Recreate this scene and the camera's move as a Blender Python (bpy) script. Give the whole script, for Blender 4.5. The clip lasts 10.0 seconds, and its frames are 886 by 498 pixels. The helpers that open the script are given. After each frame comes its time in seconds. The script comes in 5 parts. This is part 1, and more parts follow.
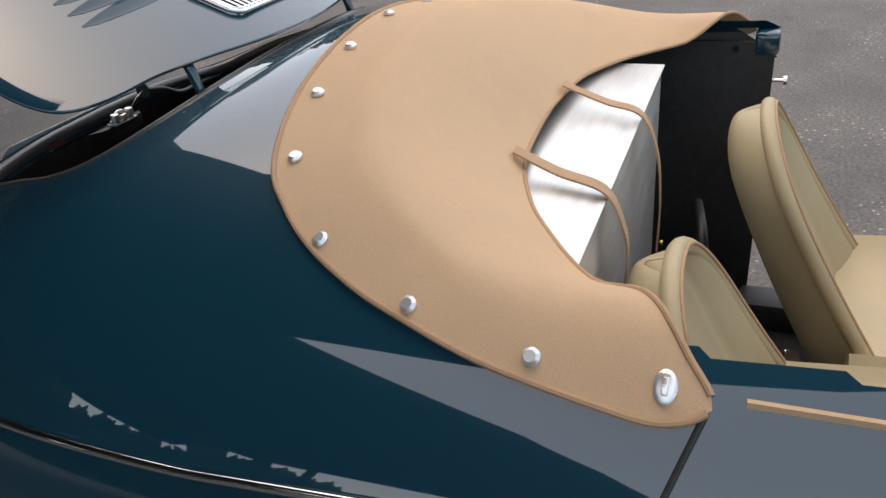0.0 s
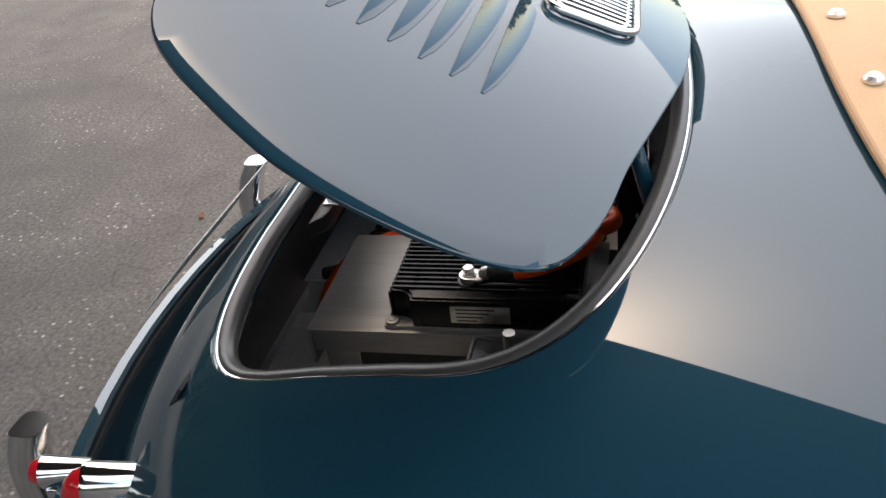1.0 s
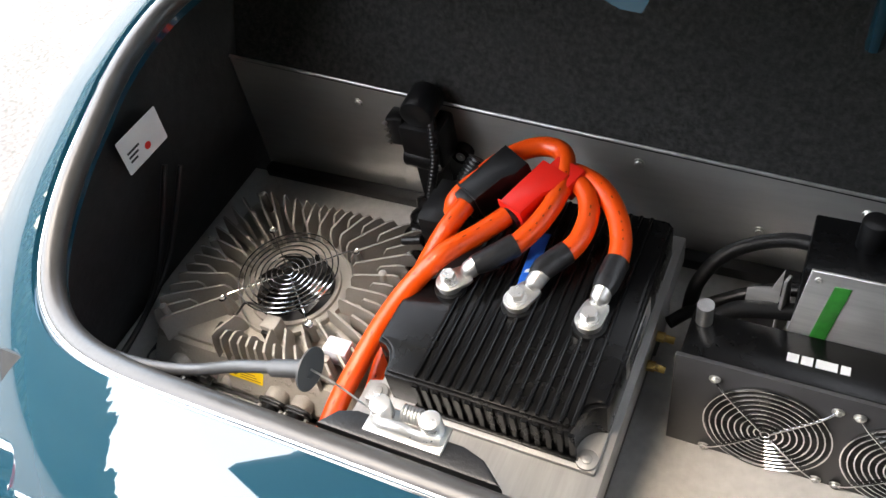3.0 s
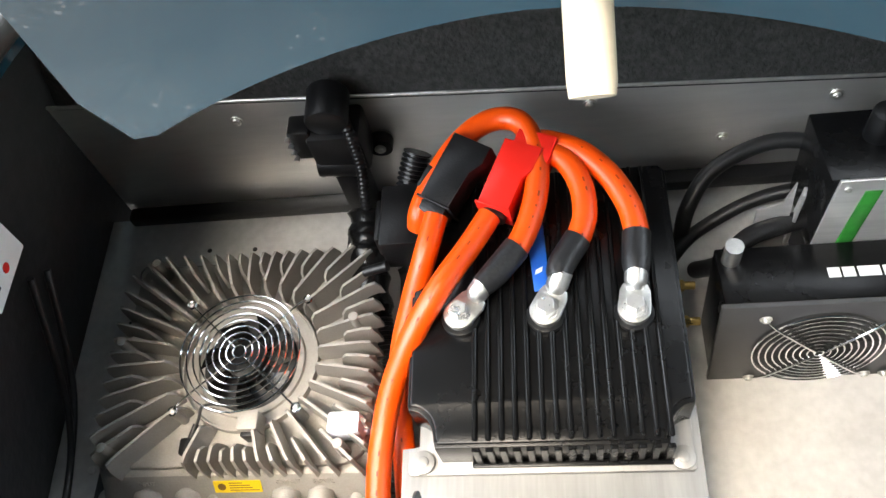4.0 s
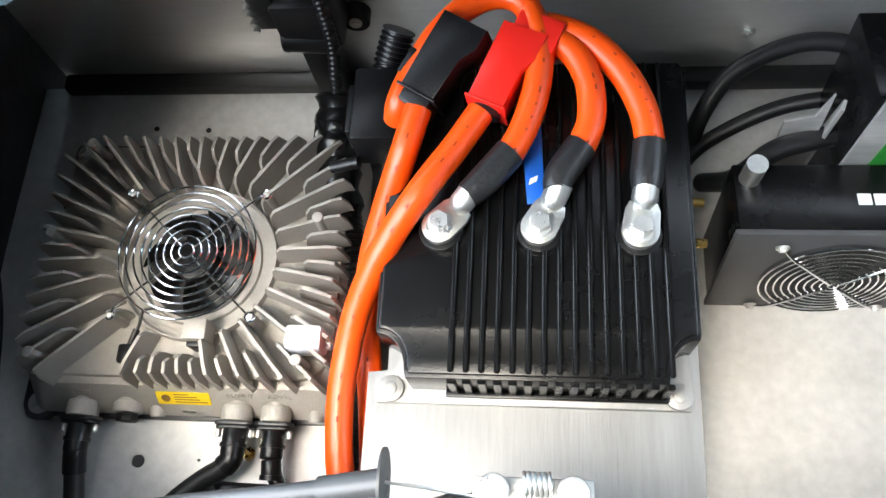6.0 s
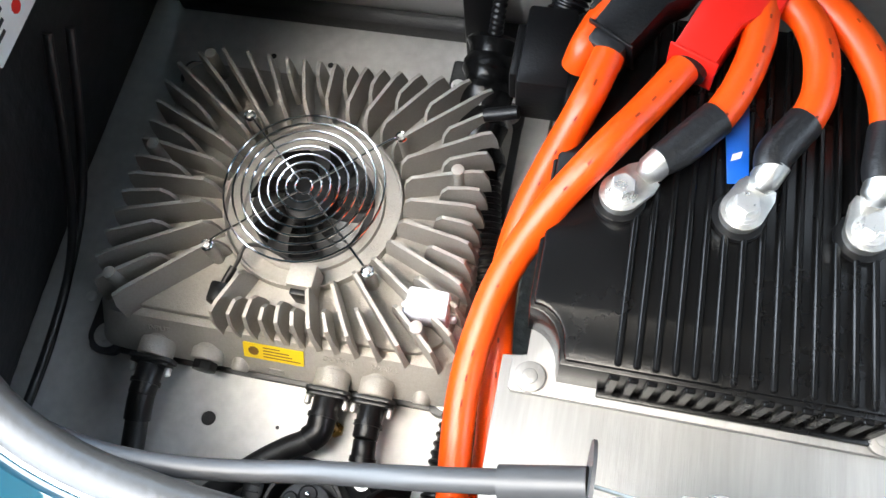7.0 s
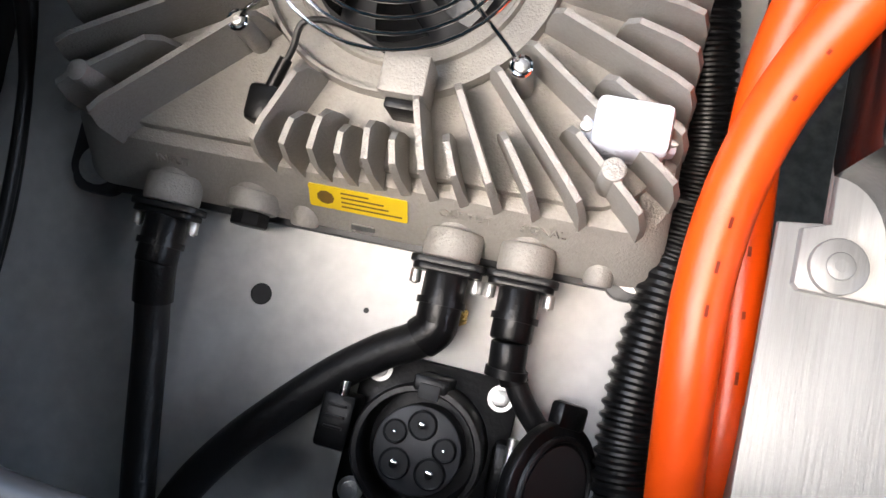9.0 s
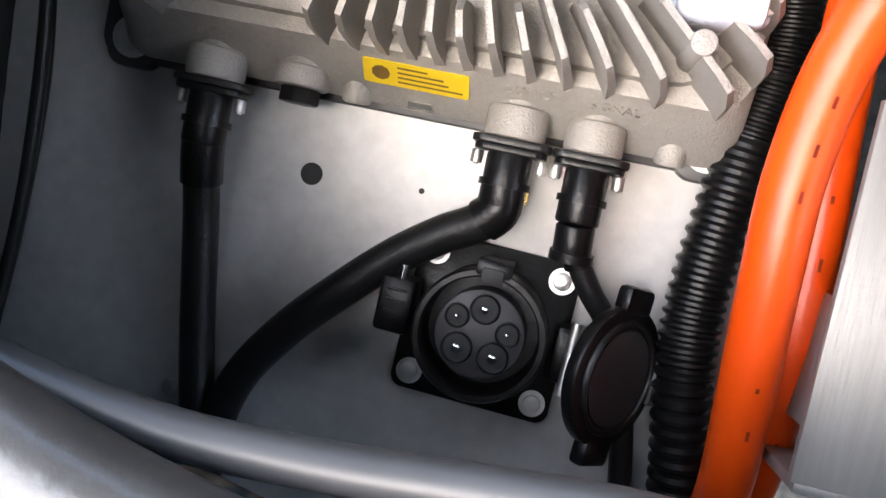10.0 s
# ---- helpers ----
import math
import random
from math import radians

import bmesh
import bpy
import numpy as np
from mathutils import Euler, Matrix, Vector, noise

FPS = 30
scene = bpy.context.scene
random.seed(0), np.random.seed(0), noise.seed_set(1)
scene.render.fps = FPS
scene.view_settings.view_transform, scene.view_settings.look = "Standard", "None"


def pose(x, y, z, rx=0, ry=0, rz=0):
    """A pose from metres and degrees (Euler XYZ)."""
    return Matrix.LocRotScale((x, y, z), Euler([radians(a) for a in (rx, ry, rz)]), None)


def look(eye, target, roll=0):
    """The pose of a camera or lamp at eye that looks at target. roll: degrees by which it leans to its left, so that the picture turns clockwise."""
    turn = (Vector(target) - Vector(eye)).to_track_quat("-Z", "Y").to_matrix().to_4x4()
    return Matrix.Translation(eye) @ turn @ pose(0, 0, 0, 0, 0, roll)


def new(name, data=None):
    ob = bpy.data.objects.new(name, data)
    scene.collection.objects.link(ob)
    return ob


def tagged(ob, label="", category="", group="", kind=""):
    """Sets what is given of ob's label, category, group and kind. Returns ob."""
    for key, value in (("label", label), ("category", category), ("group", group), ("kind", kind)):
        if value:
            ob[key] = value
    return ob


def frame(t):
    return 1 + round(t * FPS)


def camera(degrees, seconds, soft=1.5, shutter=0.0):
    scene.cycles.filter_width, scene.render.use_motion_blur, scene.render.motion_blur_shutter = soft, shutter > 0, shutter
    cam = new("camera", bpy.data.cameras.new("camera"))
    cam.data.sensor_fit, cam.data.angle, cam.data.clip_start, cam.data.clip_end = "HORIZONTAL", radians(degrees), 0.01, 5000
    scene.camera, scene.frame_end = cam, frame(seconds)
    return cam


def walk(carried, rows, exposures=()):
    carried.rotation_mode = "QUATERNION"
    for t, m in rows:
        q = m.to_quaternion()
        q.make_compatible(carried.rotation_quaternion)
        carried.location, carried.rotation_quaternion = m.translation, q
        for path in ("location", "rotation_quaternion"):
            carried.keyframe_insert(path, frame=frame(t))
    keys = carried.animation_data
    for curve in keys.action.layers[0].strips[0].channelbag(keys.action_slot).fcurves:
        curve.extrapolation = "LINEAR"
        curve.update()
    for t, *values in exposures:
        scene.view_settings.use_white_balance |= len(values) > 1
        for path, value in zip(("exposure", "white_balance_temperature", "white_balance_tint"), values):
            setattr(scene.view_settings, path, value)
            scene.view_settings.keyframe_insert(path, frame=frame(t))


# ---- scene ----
cam = camera(57.7, 10.0)
PATH = [
    (0, (1.677, 1.116, 0.745), (0.054, 0.439, -0.207), -4.9),
    (0.3, (1.608, 0.863, 0.747), (-0.027, 0.23, -0.214), -5.3),
    (0.5, (1.528, 0.686, 0.743), (-0.107, 0.092, -0.244), -5.3),
    (0.6, (1.49, 0.621, 0.754), (-0.133, 0.01, -0.241), -6.3),
    (0.9, (1.404, 0.41, 0.759), (-0.22, -0.125, -0.277), -7.7),
    (1, (1.385, 0.326, 0.763), (-0.244, -0.136, -0.301), -7.9),
    (1.2, (1.35, 0.156, 0.767), (-0.304, -0.101, -0.328), -7.6),
    (1.5, (1.261, -0.003, 0.773), (-0.371, 0.013, -0.382), -8.6),
    (1.6, (1.22, -0.044, 0.775), (-0.382, 0.06, -0.418), -9.8),
    (1.8, (1.13, -0.127, 0.768), (-0.401, 0.157, -0.487), -10.8),
    (2, (1.04, -0.176, 0.777), (-0.412, 0.254, -0.53), -12.7),
    (2.5, (0.846, -0.288, 0.768), (-0.288, 0.568, -0.641), -12.9),
    (2.7, (0.771, -0.319, 0.768), (-0.204, 0.683, -0.662), -12.6),
    (3.8, (0.498, -0.192, 0.773), (0.084, 0.856, -0.88), -19.5),
    (4, (0.464, -0.173, 0.769), (0.173, 0.812, -0.947), -17.7),
    (4.5, (0.431, -0.152, 0.745), (0.298, 0.637, -1.088), -11.9),
    (5, (0.447, -0.13, 0.733), (0.288, 0.548, -1.142), -13.4),
    (5.2, (0.452, -0.12, 0.728), (0.279, 0.536, -1.153), -14.7),
    (6.3, (0.428, -0.111, 0.685), (0.186, 0.635, -1.155), -13.8),
    (6.5, (0.408, -0.117, 0.672), (0.148, 0.645, -1.159), -12.4),
    (7, (0.344, -0.121, 0.607), (0.06, 0.613, -1.232), -10.5),
    (7.5, (0.294, -0.075, 0.531), (-0.007, 0.544, -1.347), -14.2),
    (8, (0.278, -0.057, 0.456), (-0.059, 0.435, -1.453), -22.1),
    (8.5, (0.258, -0.047, 0.417), (-0.062, 0.346, -1.518), -27.2),
    (9, (0.245, -0.046, 0.393), (-0.05, 0.148, -1.575), -44.8),
    (9.5, (0.231, -0.044, 0.388), (-0.034, -0.069, -1.595), -82.6),
    (10, (0.22, -0.042, 0.381), (-0.035, -0.187, -1.597), -107.3),
]
walk(cam, [(t, look(eye, target, roll)) for t, eye, target, roll in PATH],
     [(0, 1.2, 7900, 11), (1, 1.85, 8300, 12), (1.5, 2.1, 8500, 13), (2, 2.6, 8400, 12), (2.7, 3.4, 7900, 9), (3.8, 4.3, 7700, 4), (5, 4.1, 7200, 2), (6.5, 4.25, 7000, 1), (7, 4.25, 7000, 2), (8, 3.85, 7000, 5), (10, 3.98, 7000, 9)])

# ---- light ----
world = bpy.data.worlds.new("world")
scene.world = world
world.use_nodes = True
wn = world.node_tree
sky = wn.nodes.new("ShaderNodeTexSky")
sky.sky_type = "NISHITA"
sky.sun_disc = False
sky.sun_elevation = radians(70)
sky.sun_rotation = radians(210)
sky.air_density, sky.dust_density, sky.ozone_density = 1.0, 1.6, 1.0
wn.links.new(sky.outputs[0], wn.nodes["Background"].inputs[0])
wn.nodes["Background"].inputs[1].default_value = 0.15
sun = new("sun", bpy.data.lights.new("sun", "SUN"))
sun.data.energy, sun.data.angle, sun.data.color = 1.1, radians(160), (1.0, 0.96, 0.91)
sun.matrix_world = look((-0.6, -2.9, 5.2), (0, 0, 0))


# ---- materials ----
def mat(name, base, rough=0.5, metal=0.0, vary=0.12, scale=8.0, bump=0.0, bscale=120.0, coat=0.0, spec=0.5, fine=0.0, stretch=None):
    """Principled surface with colour and gloss that vary at two scales, and a fine relief."""
    m = bpy.data.materials.new(name)
    m.use_nodes = True
    nt = m.node_tree
    b = nt.nodes["Principled BSDF"]
    tc = nt.nodes.new("ShaderNodeTexCoord")
    src = tc.outputs["Object"]
    if stretch:
        mp = nt.nodes.new("ShaderNodeMapping")
        mp.inputs["Scale"].default_value = stretch
        nt.links.new(src, mp.inputs[0])
        src = mp.outputs[0]
    n1 = nt.nodes.new("ShaderNodeTexNoise")
    n1.inputs["Scale"].default_value = scale
    n1.inputs["Detail"].default_value = 6
    n1.inputs["Roughness"].default_value = 0.65
    nt.links.new(src, n1.inputs["Vector"])
    ramp = nt.nodes.new("ShaderNodeMapRange")
    ramp.inputs["From Min"].default_value, ramp.inputs["From Max"].default_value = 0.3, 0.7
    ramp.inputs["To Min"].default_value, ramp.inputs["To Max"].default_value = 1 - vary, 1 + vary
    nt.links.new(n1.outputs["Fac"], ramp.inputs["Value"])
    mul = nt.nodes.new("ShaderNodeVectorMath")
    mul.operation = "SCALE"
    mul.inputs[0].default_value = base
    nt.links.new(ramp.outputs[0], mul.inputs["Scale"])
    col = mul.outputs[0]
    if fine:
        n3 = nt.nodes.new("ShaderNodeTexNoise")
        n3.inputs["Scale"].default_value = bscale * 0.6
        nt.links.new(src, n3.inputs["Vector"])
        r3 = nt.nodes.new("ShaderNodeMapRange")
        r3.inputs["From Min"].default_value, r3.inputs["From Max"].default_value = 0.3, 0.7
        r3.inputs["To Min"].default_value, r3.inputs["To Max"].default_value = 1 - fine, 1 + fine
        nt.links.new(n3.outputs["Fac"], r3.inputs["Value"])
        m3 = nt.nodes.new("ShaderNodeVectorMath")
        m3.operation = "SCALE"
        nt.links.new(col, m3.inputs[0])
        nt.links.new(r3.outputs[0], m3.inputs["Scale"])
        col = m3.outputs[0]
    nt.links.new(col, b.inputs["Base Color"])
    rr = nt.nodes.new("ShaderNodeMapRange")
    rr.inputs["From Min"].default_value, rr.inputs["From Max"].default_value = 0.3, 0.7
    rr.inputs["To Min"].default_value, rr.inputs["To Max"].default_value = rough * 0.85, min(1, rough * 1.15)
    nt.links.new(n1.outputs["Fac"], rr.inputs["Value"])
    nt.links.new(rr.outputs[0], b.inputs["Roughness"])
    b.inputs["Metallic"].default_value = metal
    b.inputs["Specular IOR Level"].default_value = spec
    b.inputs["Coat Weight"].default_value = coat
    b.inputs["Coat Roughness"].default_value = 0.02
    if bump:
        n2 = nt.nodes.new("ShaderNodeTexNoise")
        n2.inputs["Scale"].default_value = bscale
        n2.inputs["Detail"].default_value = 4
        nt.links.new(src, n2.inputs["Vector"])
        bp = nt.nodes.new("ShaderNodeBump")
        bp.inputs["Strength"].default_value = bump
        bp.inputs["Distance"].default_value = 0.002
        nt.links.new(n2.outputs["Fac"], bp.inputs["Height"])
        nt.links.new(bp.outputs[0], b.inputs["Normal"])
    return m


PAINT = mat("teal_paint", (0.0009, 0.035, 0.057), 0.55, 0.0, 0.06, 3.0, coat=1.0, spec=0.1)
PAINT.node_tree.nodes["Principled BSDF"].inputs["Coat IOR"].default_value = 1.75
NICKEL = mat("nickel_plate", (0.80, 0.79, 0.77), 0.30, 0.75, 0.06, 60.0)
CHROME = mat("chrome", (0.82, 0.82, 0.82), 0.10, 1.0, 0.05, 30.0)
STEEL = mat("zinc_steel", (0.72, 0.71, 0.68), 0.42, 1.0, 0.15, 90.0, 0.15, 300.0)
ALU = mat("brushed_aluminium", (0.66, 0.645, 0.62), 0.40, 0.80, 0.10, 5.0, 0.12, 40.0, stretch=(1, 14, 14), fine=0.05)
BULK = mat("polished_aluminium_sheet", (0.72, 0.705, 0.68), 0.33, 0.82, 0.05, 4.0, 0.03, 40.0, stretch=(1, 6, 6), fine=0.03)
# brushed aluminium for stand and base plate, darkened in colour against overbright light
ALUDIM = mat("dimmed_brushed_aluminium", (0.30, 0.292, 0.28), 0.46, 0.50, 0.12, 5.0, 0.12, 40.0, stretch=(14, 1, 14), fine=0.05)
ALUSHEET = mat("scuffed_aluminium_sheet", (0.64, 0.625, 0.605), 0.45, 0.20, 0.16, 6.0, 0.10, 160.0, fine=0.05)
CAST = mat("cast_aluminium", (0.36, 0.34, 0.31), 0.58, 0.35, 0.10, 14.0, 0.35, 900.0, fine=0.05)
BLACK = mat("black_plastic", (0.006, 0.006, 0.0065), 0.33, 0.0, 0.25, 40.0, 0.12, 500.0, spec=0.3)
GLOSSBLACK = mat("black_anodised", (0.004, 0.004, 0.0042), 0.26, 0.0, 0.25, 10.0, 0.08, 500.0, spec=0.28)
MATBLACK = mat("matt_black_paint", (0.020, 0.0203, 0.021), 0.60, 0.0, 0.35, 6.0, 0.4, 90.0, fine=0.2)
RUBBER = mat("black_rubber", (0.010, 0.010, 0.0105), 0.42, 0.0, 0.2, 25.0, 0.2, 300.0)
SEAL = mat("grey_rubber_seal", (0.050, 0.048, 0.046), 0.32, 0.0, 0.2, 18.0, 0.15, 200.0)
CABLE = mat("orange_cable_sheath", (0.80, 0.072, 0.004), 0.38, 0.0, 0.05, 12.0, 0.15, 160.0)
PRINT = mat("brown_print", (0.16, 0.09, 0.02), 0.6, 0.0, 0.2, 200.0)
INK = mat("dark_print", (0.30, 0.025, 0.004), 0.6, 0.0, 0.3, 300.0)
SHRINK = mat("dark_grey_heat_shrink", (0.011, 0.011, 0.012), 0.42, 0.0, 0.2, 60.0, 0.3, 240.0)
REDP = mat("red_plastic", (0.75, 0.018, 0.012), 0.35, 0.0, 0.06, 20.0)
BLUEP = mat("blue_plastic", (0.005, 0.10, 0.48), 0.4, 0.0, 0.1, 20.0)
TAN = mat("tan_canvas", (0.58, 0.385, 0.232), 0.85, 0.0, 0.06, 5.0, 0.5, 1400.0, fine=0.08)
TANEDGE = mat("tan_canvas_binding", (0.46, 0.285, 0.165), 0.85, 0.0, 0.08, 8.0, 0.5, 1400.0)
LEATHER = mat("beige_leather", (0.42, 0.335, 0.195), 0.48, 0.0, 0.06, 8.0, 0.35, 420.0)
CARPET = mat("speckled_dark_carpet", (0.013, 0.0125, 0.012), 0.95, 0.0, 0.4, 12.0, 1.0, 260.0, fine=0.7)
YELLOW = mat("yellow_label", (0.72, 0.50, 0.02), 0.5, 0.0, 0.06, 20.0)
WHITE = mat("white_paper", (0.78, 0.77, 0.76), 0.55, 0.0, 0.05, 20.0)
FROST = mat("milky_plastic", (0.74, 0.77, 0.86), 0.28, 0.0, 0.05, 20.0)
GREEN = mat("green_circuit_board", (0.02, 0.16, 0.025), 0.35, 0.0, 0.3, 60.0)
BRASS = mat("brass", (0.65, 0.45, 0.16), 0.28, 1.0, 0.1, 40.0)
REDLENS = mat("red_lens", (0.55, 0.012, 0.02), 0.12, 0.0, 0.1, 20.0, coat=1.0)
CREAM = mat("cream_rubber", (0.62, 0.53, 0.40), 0.5, 0.0, 0.08, 40.0)
LEAF = mat("dry_leaf", (0.32, 0.12, 0.04), 0.7, 0.0, 0.2, 40.0)
GREYROD = mat("grey_plastic_sleeve", (0.045, 0.045, 0.047), 0.42, 0.0, 0.12, 30.0)
WALLMAT = mat("dark_building_wall", (0.022, 0.023, 0.022), 0.85, 0.0, 0.2, 1.0, 0.3, 20.0)


def asphalt():
    m = mat("asphalt", (0.104, 0.097, 0.090), 0.9, 0.0, 0.36, 2.2, 1.0, 120.0, fine=0.34)
    nt = m.node_tree
    b = nt.nodes["Principled BSDF"]
    tc = nt.nodes.new("ShaderNodeTexCoord")
    old = b.inputs["Base Color"].links[0].from_socket
    vor = nt.nodes.new("ShaderNodeTexVoronoi")
    vor.inputs["Scale"].default_value = 30.0
    vor.inputs["Randomness"].default_value = 1.0
    nt.links.new(tc.outputs["Object"], vor.inputs["Vector"])
    chip = nt.nodes.new("ShaderNodeMapRange")
    chip.inputs["From Min"].default_value, chip.inputs["From Max"].default_value = 0.12, 0.20
    chip.inputs["To Min"].default_value, chip.inputs["To Max"].default_value = 1.0, 0.0
    nt.links.new(vor.outputs["Distance"], chip.inputs["Value"])
    big = nt.nodes.new("ShaderNodeTexNoise")
    big.inputs["Scale"].default_value = 2.3
    big.inputs["Detail"].default_value = 5
    nt.links.new(tc.outputs["Object"], big.inputs["Vector"])
    patch = nt.nodes.new("ShaderNodeMapRange")
    patch.inputs["From Min"].default_value, patch.inputs["From Max"].default_value = 0.46, 0.60
    nt.links.new(big.outputs["Fac"], patch.inputs["Value"])
    mul = nt.nodes.new("ShaderNodeMath")
    mul.operation = "MULTIPLY"
    nt.links.new(chip.outputs[0], mul.inputs[0])
    nt.links.new(patch.outputs[0], mul.inputs[1])
    mix = nt.nodes.new("ShaderNodeMix")
    mix.data_type = "RGBA"
    mix.inputs["B"].default_value = (0.36, 0.34, 0.32, 1)
    nt.links.new(mul.outputs[0], mix.inputs["Factor"])
    nt.links.new(old, mix.inputs["A"])
    # thin cracks
    wob = nt.nodes.new("ShaderNodeTexNoise")
    wob.inputs["Scale"].default_value = 3.0
    nt.links.new(tc.outputs["Object"], wob.inputs["Vector"])
    add = nt.nodes.new("ShaderNodeVectorMath")
    add.operation = "MULTIPLY_ADD"
    add.inputs[1].default_value = (0.9, 0.9, 0.9)
    nt.links.new(wob.outputs["Color"], add.inputs[0])
    nt.links.new(tc.outputs["Object"], add.inputs[2])
    cr = nt.nodes.new("ShaderNodeTexVoronoi")
    cr.feature = "DISTANCE_TO_EDGE"
    cr.inputs["Scale"].default_value = 0.7
    nt.links.new(add.outputs[0], cr.inputs["Vector"])
    cm = nt.nodes.new("ShaderNodeMapRange")
    cm.inputs["From Min"].default_value, cm.inputs["From Max"].default_value = 0.0, 0.010
    cm.inputs["To Min"].default_value, cm.inputs["To Max"].default_value = 0.80, 1.0
    nt.links.new(cr.outputs["Distance"], cm.inputs["Value"])
    sc = nt.nodes.new("ShaderNodeVectorMath")
    sc.operation = "SCALE"
    nt.links.new(mix.outputs["Result"], sc.inputs[0])
    nt.links.new(cm.outputs[0], sc.inputs["Scale"])
    nt.links.new(sc.outputs[0], b.inputs["Base Color"])
    return m


ASPHALT = asphalt()


# ---- builders ----
def thing(name, label, category, group="", kind="", at=(0, 0, 0)):
    ob = new(name)
    ob.location = at
    ob.empty_display_size = 0.05
    return tagged(ob, label, category, group, kind)


def part(name, bm, material, parent=None, label="", smooth=True):
    """Links a bmesh as one mesh object under a thing or a part."""
    me = bpy.data.meshes.new(name)
    bmesh.ops.recalc_face_normals(bm, faces=bm.faces)
    bm.to_mesh(me)
    bm.free()
    me.materials.append(material)
    if smooth:
        me.shade_smooth()
        me.set_sharp_from_angle(angle=radians(38))
    ob = new(name, me)
    if parent:
        root = Vector()
        p = parent
        while p:
            root += p.location
            p = p.parent
        me.transform(Matrix.Translation(-root))
        ob.parent = parent
    if label:
        ob["label"] = label
    return ob


def alone(name, bm, material, label, category, group="", kind="", smooth=True):
    return tagged(part(name, bm, material, None, "", smooth), label, category, group, kind)


def box(x0, x1, y0, y1, z0, z1, bevel=0.0, bm=None, m=None, seg=2):
    own = bmesh.new()
    bmesh.ops.create_cube(own, size=1)
    for v in own.verts:
        v.co = Vector((x0 + (v.co.x + 0.5) * (x1 - x0), y0 + (v.co.y + 0.5) * (y1 - y0), z0 + (v.co.z + 0.5) * (z1 - z0)))
    if bevel:
        bmesh.ops.bevel(own, geom=list(own.edges), offset=bevel, segments=seg, affect="EDGES", profile=0.5)
    if m is not None:
        own.transform(m)
    return merge(bm, own)


def merge(bm, own):
    if bm is None:
        return own
    me = bpy.data.meshes.new("t")
    own.to_mesh(me)
    own.free()
    bm.from_mesh(me)
    bpy.data.meshes.remove(me)
    return bm


def cyl(p, q, r, bm=None, seg=24, r2=None, bevel=0.0):
    p, q = Vector(p), Vector(q)
    own = bmesh.new()
    bmesh.ops.create_cone(own, cap_ends=True, segments=seg, radius1=r, radius2=r if r2 is None else r2, depth=(q - p).length)
    if bevel:
        rim = [e for e in own.edges if abs(e.verts[0].co.z - e.verts[1].co.z) < 1e-6]
        bmesh.ops.bevel(own, geom=rim, offset=bevel, segments=2, affect="EDGES", profile=0.5)
    own.transform(Matrix.Translation((p + q) / 2) @ (q - p).to_track_quat("Z", "Y").to_matrix().to_4x4())
    return merge(bm, own)


def smooth_path(pts, n=10, closed=False):
    pts = [Vector(p) for p in pts]
    out, k = [], len(pts)
    for i in range(k if closed else k - 1):
        if closed:
            a, b, c, d = (pts[(i + j) % k] for j in (-1, 0, 1, 2))
        else:
            a, b, c, d = pts[max(i - 1, 0)], pts[i], pts[i + 1], pts[min(i + 2, k - 1)]
        for s in range(n):
            t = s / n
            out.append(0.5 * (2 * b + (c - a) * t + (2 * a - 5 * b + 4 * c - d) * t * t + (3 * b - a - 3 * c + d) * t ** 3))
    if not closed:
        out.append(pts[-1])
    return out


def tube(pts, r, n=8, seg=14, closed=False, bm=None, radius=None, raw=False):
    """A round tube along a smooth path; radius(i, count) may vary it."""
    bm = bm or bmesh.new()
    path = [Vector(p) for p in pts] if raw else smooth_path(pts, n, closed)
    k = len(path)
    up, rings = None, []
    for i, p in enumerate(path):
        a = path[(i - 1) % k] if closed or i else p
        b = path[(i + 1) % k] if closed or i < k - 1 else p
        d = (b - a).normalized()
        if up is None:
            up = d.cross(Vector((0.31, 0.2, 0.93))).normalized()
        up = (up - d * up.dot(d)).normalized()
        side = d.cross(up)
        rr = radius(i, k) if radius else r
        rings.append([bm.verts.new(p + rr * (math.cos(2 * math.pi * j / seg) * up + math.sin(2 * math.pi * j / seg) * side)) for j in range(seg)])
    for i in range(k if closed else k - 1):
        u, v = rings[i], rings[(i + 1) % k]
        for j in range(seg):
            bm.faces.new((u[j], u[(j + 1) % seg], v[(j + 1) % seg], v[j]))
    if not closed:
        bm.faces.new(rings[0][::-1])
        bm.faces.new(rings[-1])
    return bm


def slab(outline, z0, z1, bevel=0.0, bm=None, m=None, seg=2):
    """A plate with a closed outline in x and y."""
    own = bmesh.new()
    f = own.faces.new([own.verts.new((x, y, z0)) for x, y in outline])
    ext = bmesh.ops.extrude_face_region(own, geom=[f])
    bmesh.ops.translate(own, vec=(0, 0, z1 - z0), verts=[v for v in ext["geom"] if isinstance(v, bmesh.types.BMVert)])
    bmesh.ops.recalc_face_normals(own, faces=own.faces)
    if bevel:
        es = [e for e in own.edges if abs(e.verts[0].co.z - e.verts[1].co.z) < 1e-6]
        bmesh.ops.bevel(own, geom=es, offset=bevel, segments=seg, affect="EDGES", profile=0.5)
    if m is not None:
        own.transform(m)
    return merge(bm, own)


def rounded(x0, x1, y0, y1, r, n=6):
    out = []
    for cx, cy, a0 in ((x1 - r, y1 - r, 0), (x0 + r, y1 - r, 90), (x0 + r, y0 + r, 180), (x1 - r, y0 + r, 270)):
        out += [(cx + r * math.cos(radians(a0 + 90 * i / n)), cy + r * math.sin(radians(a0 + 90 * i / n))) for i in range(n + 1)]
    return out


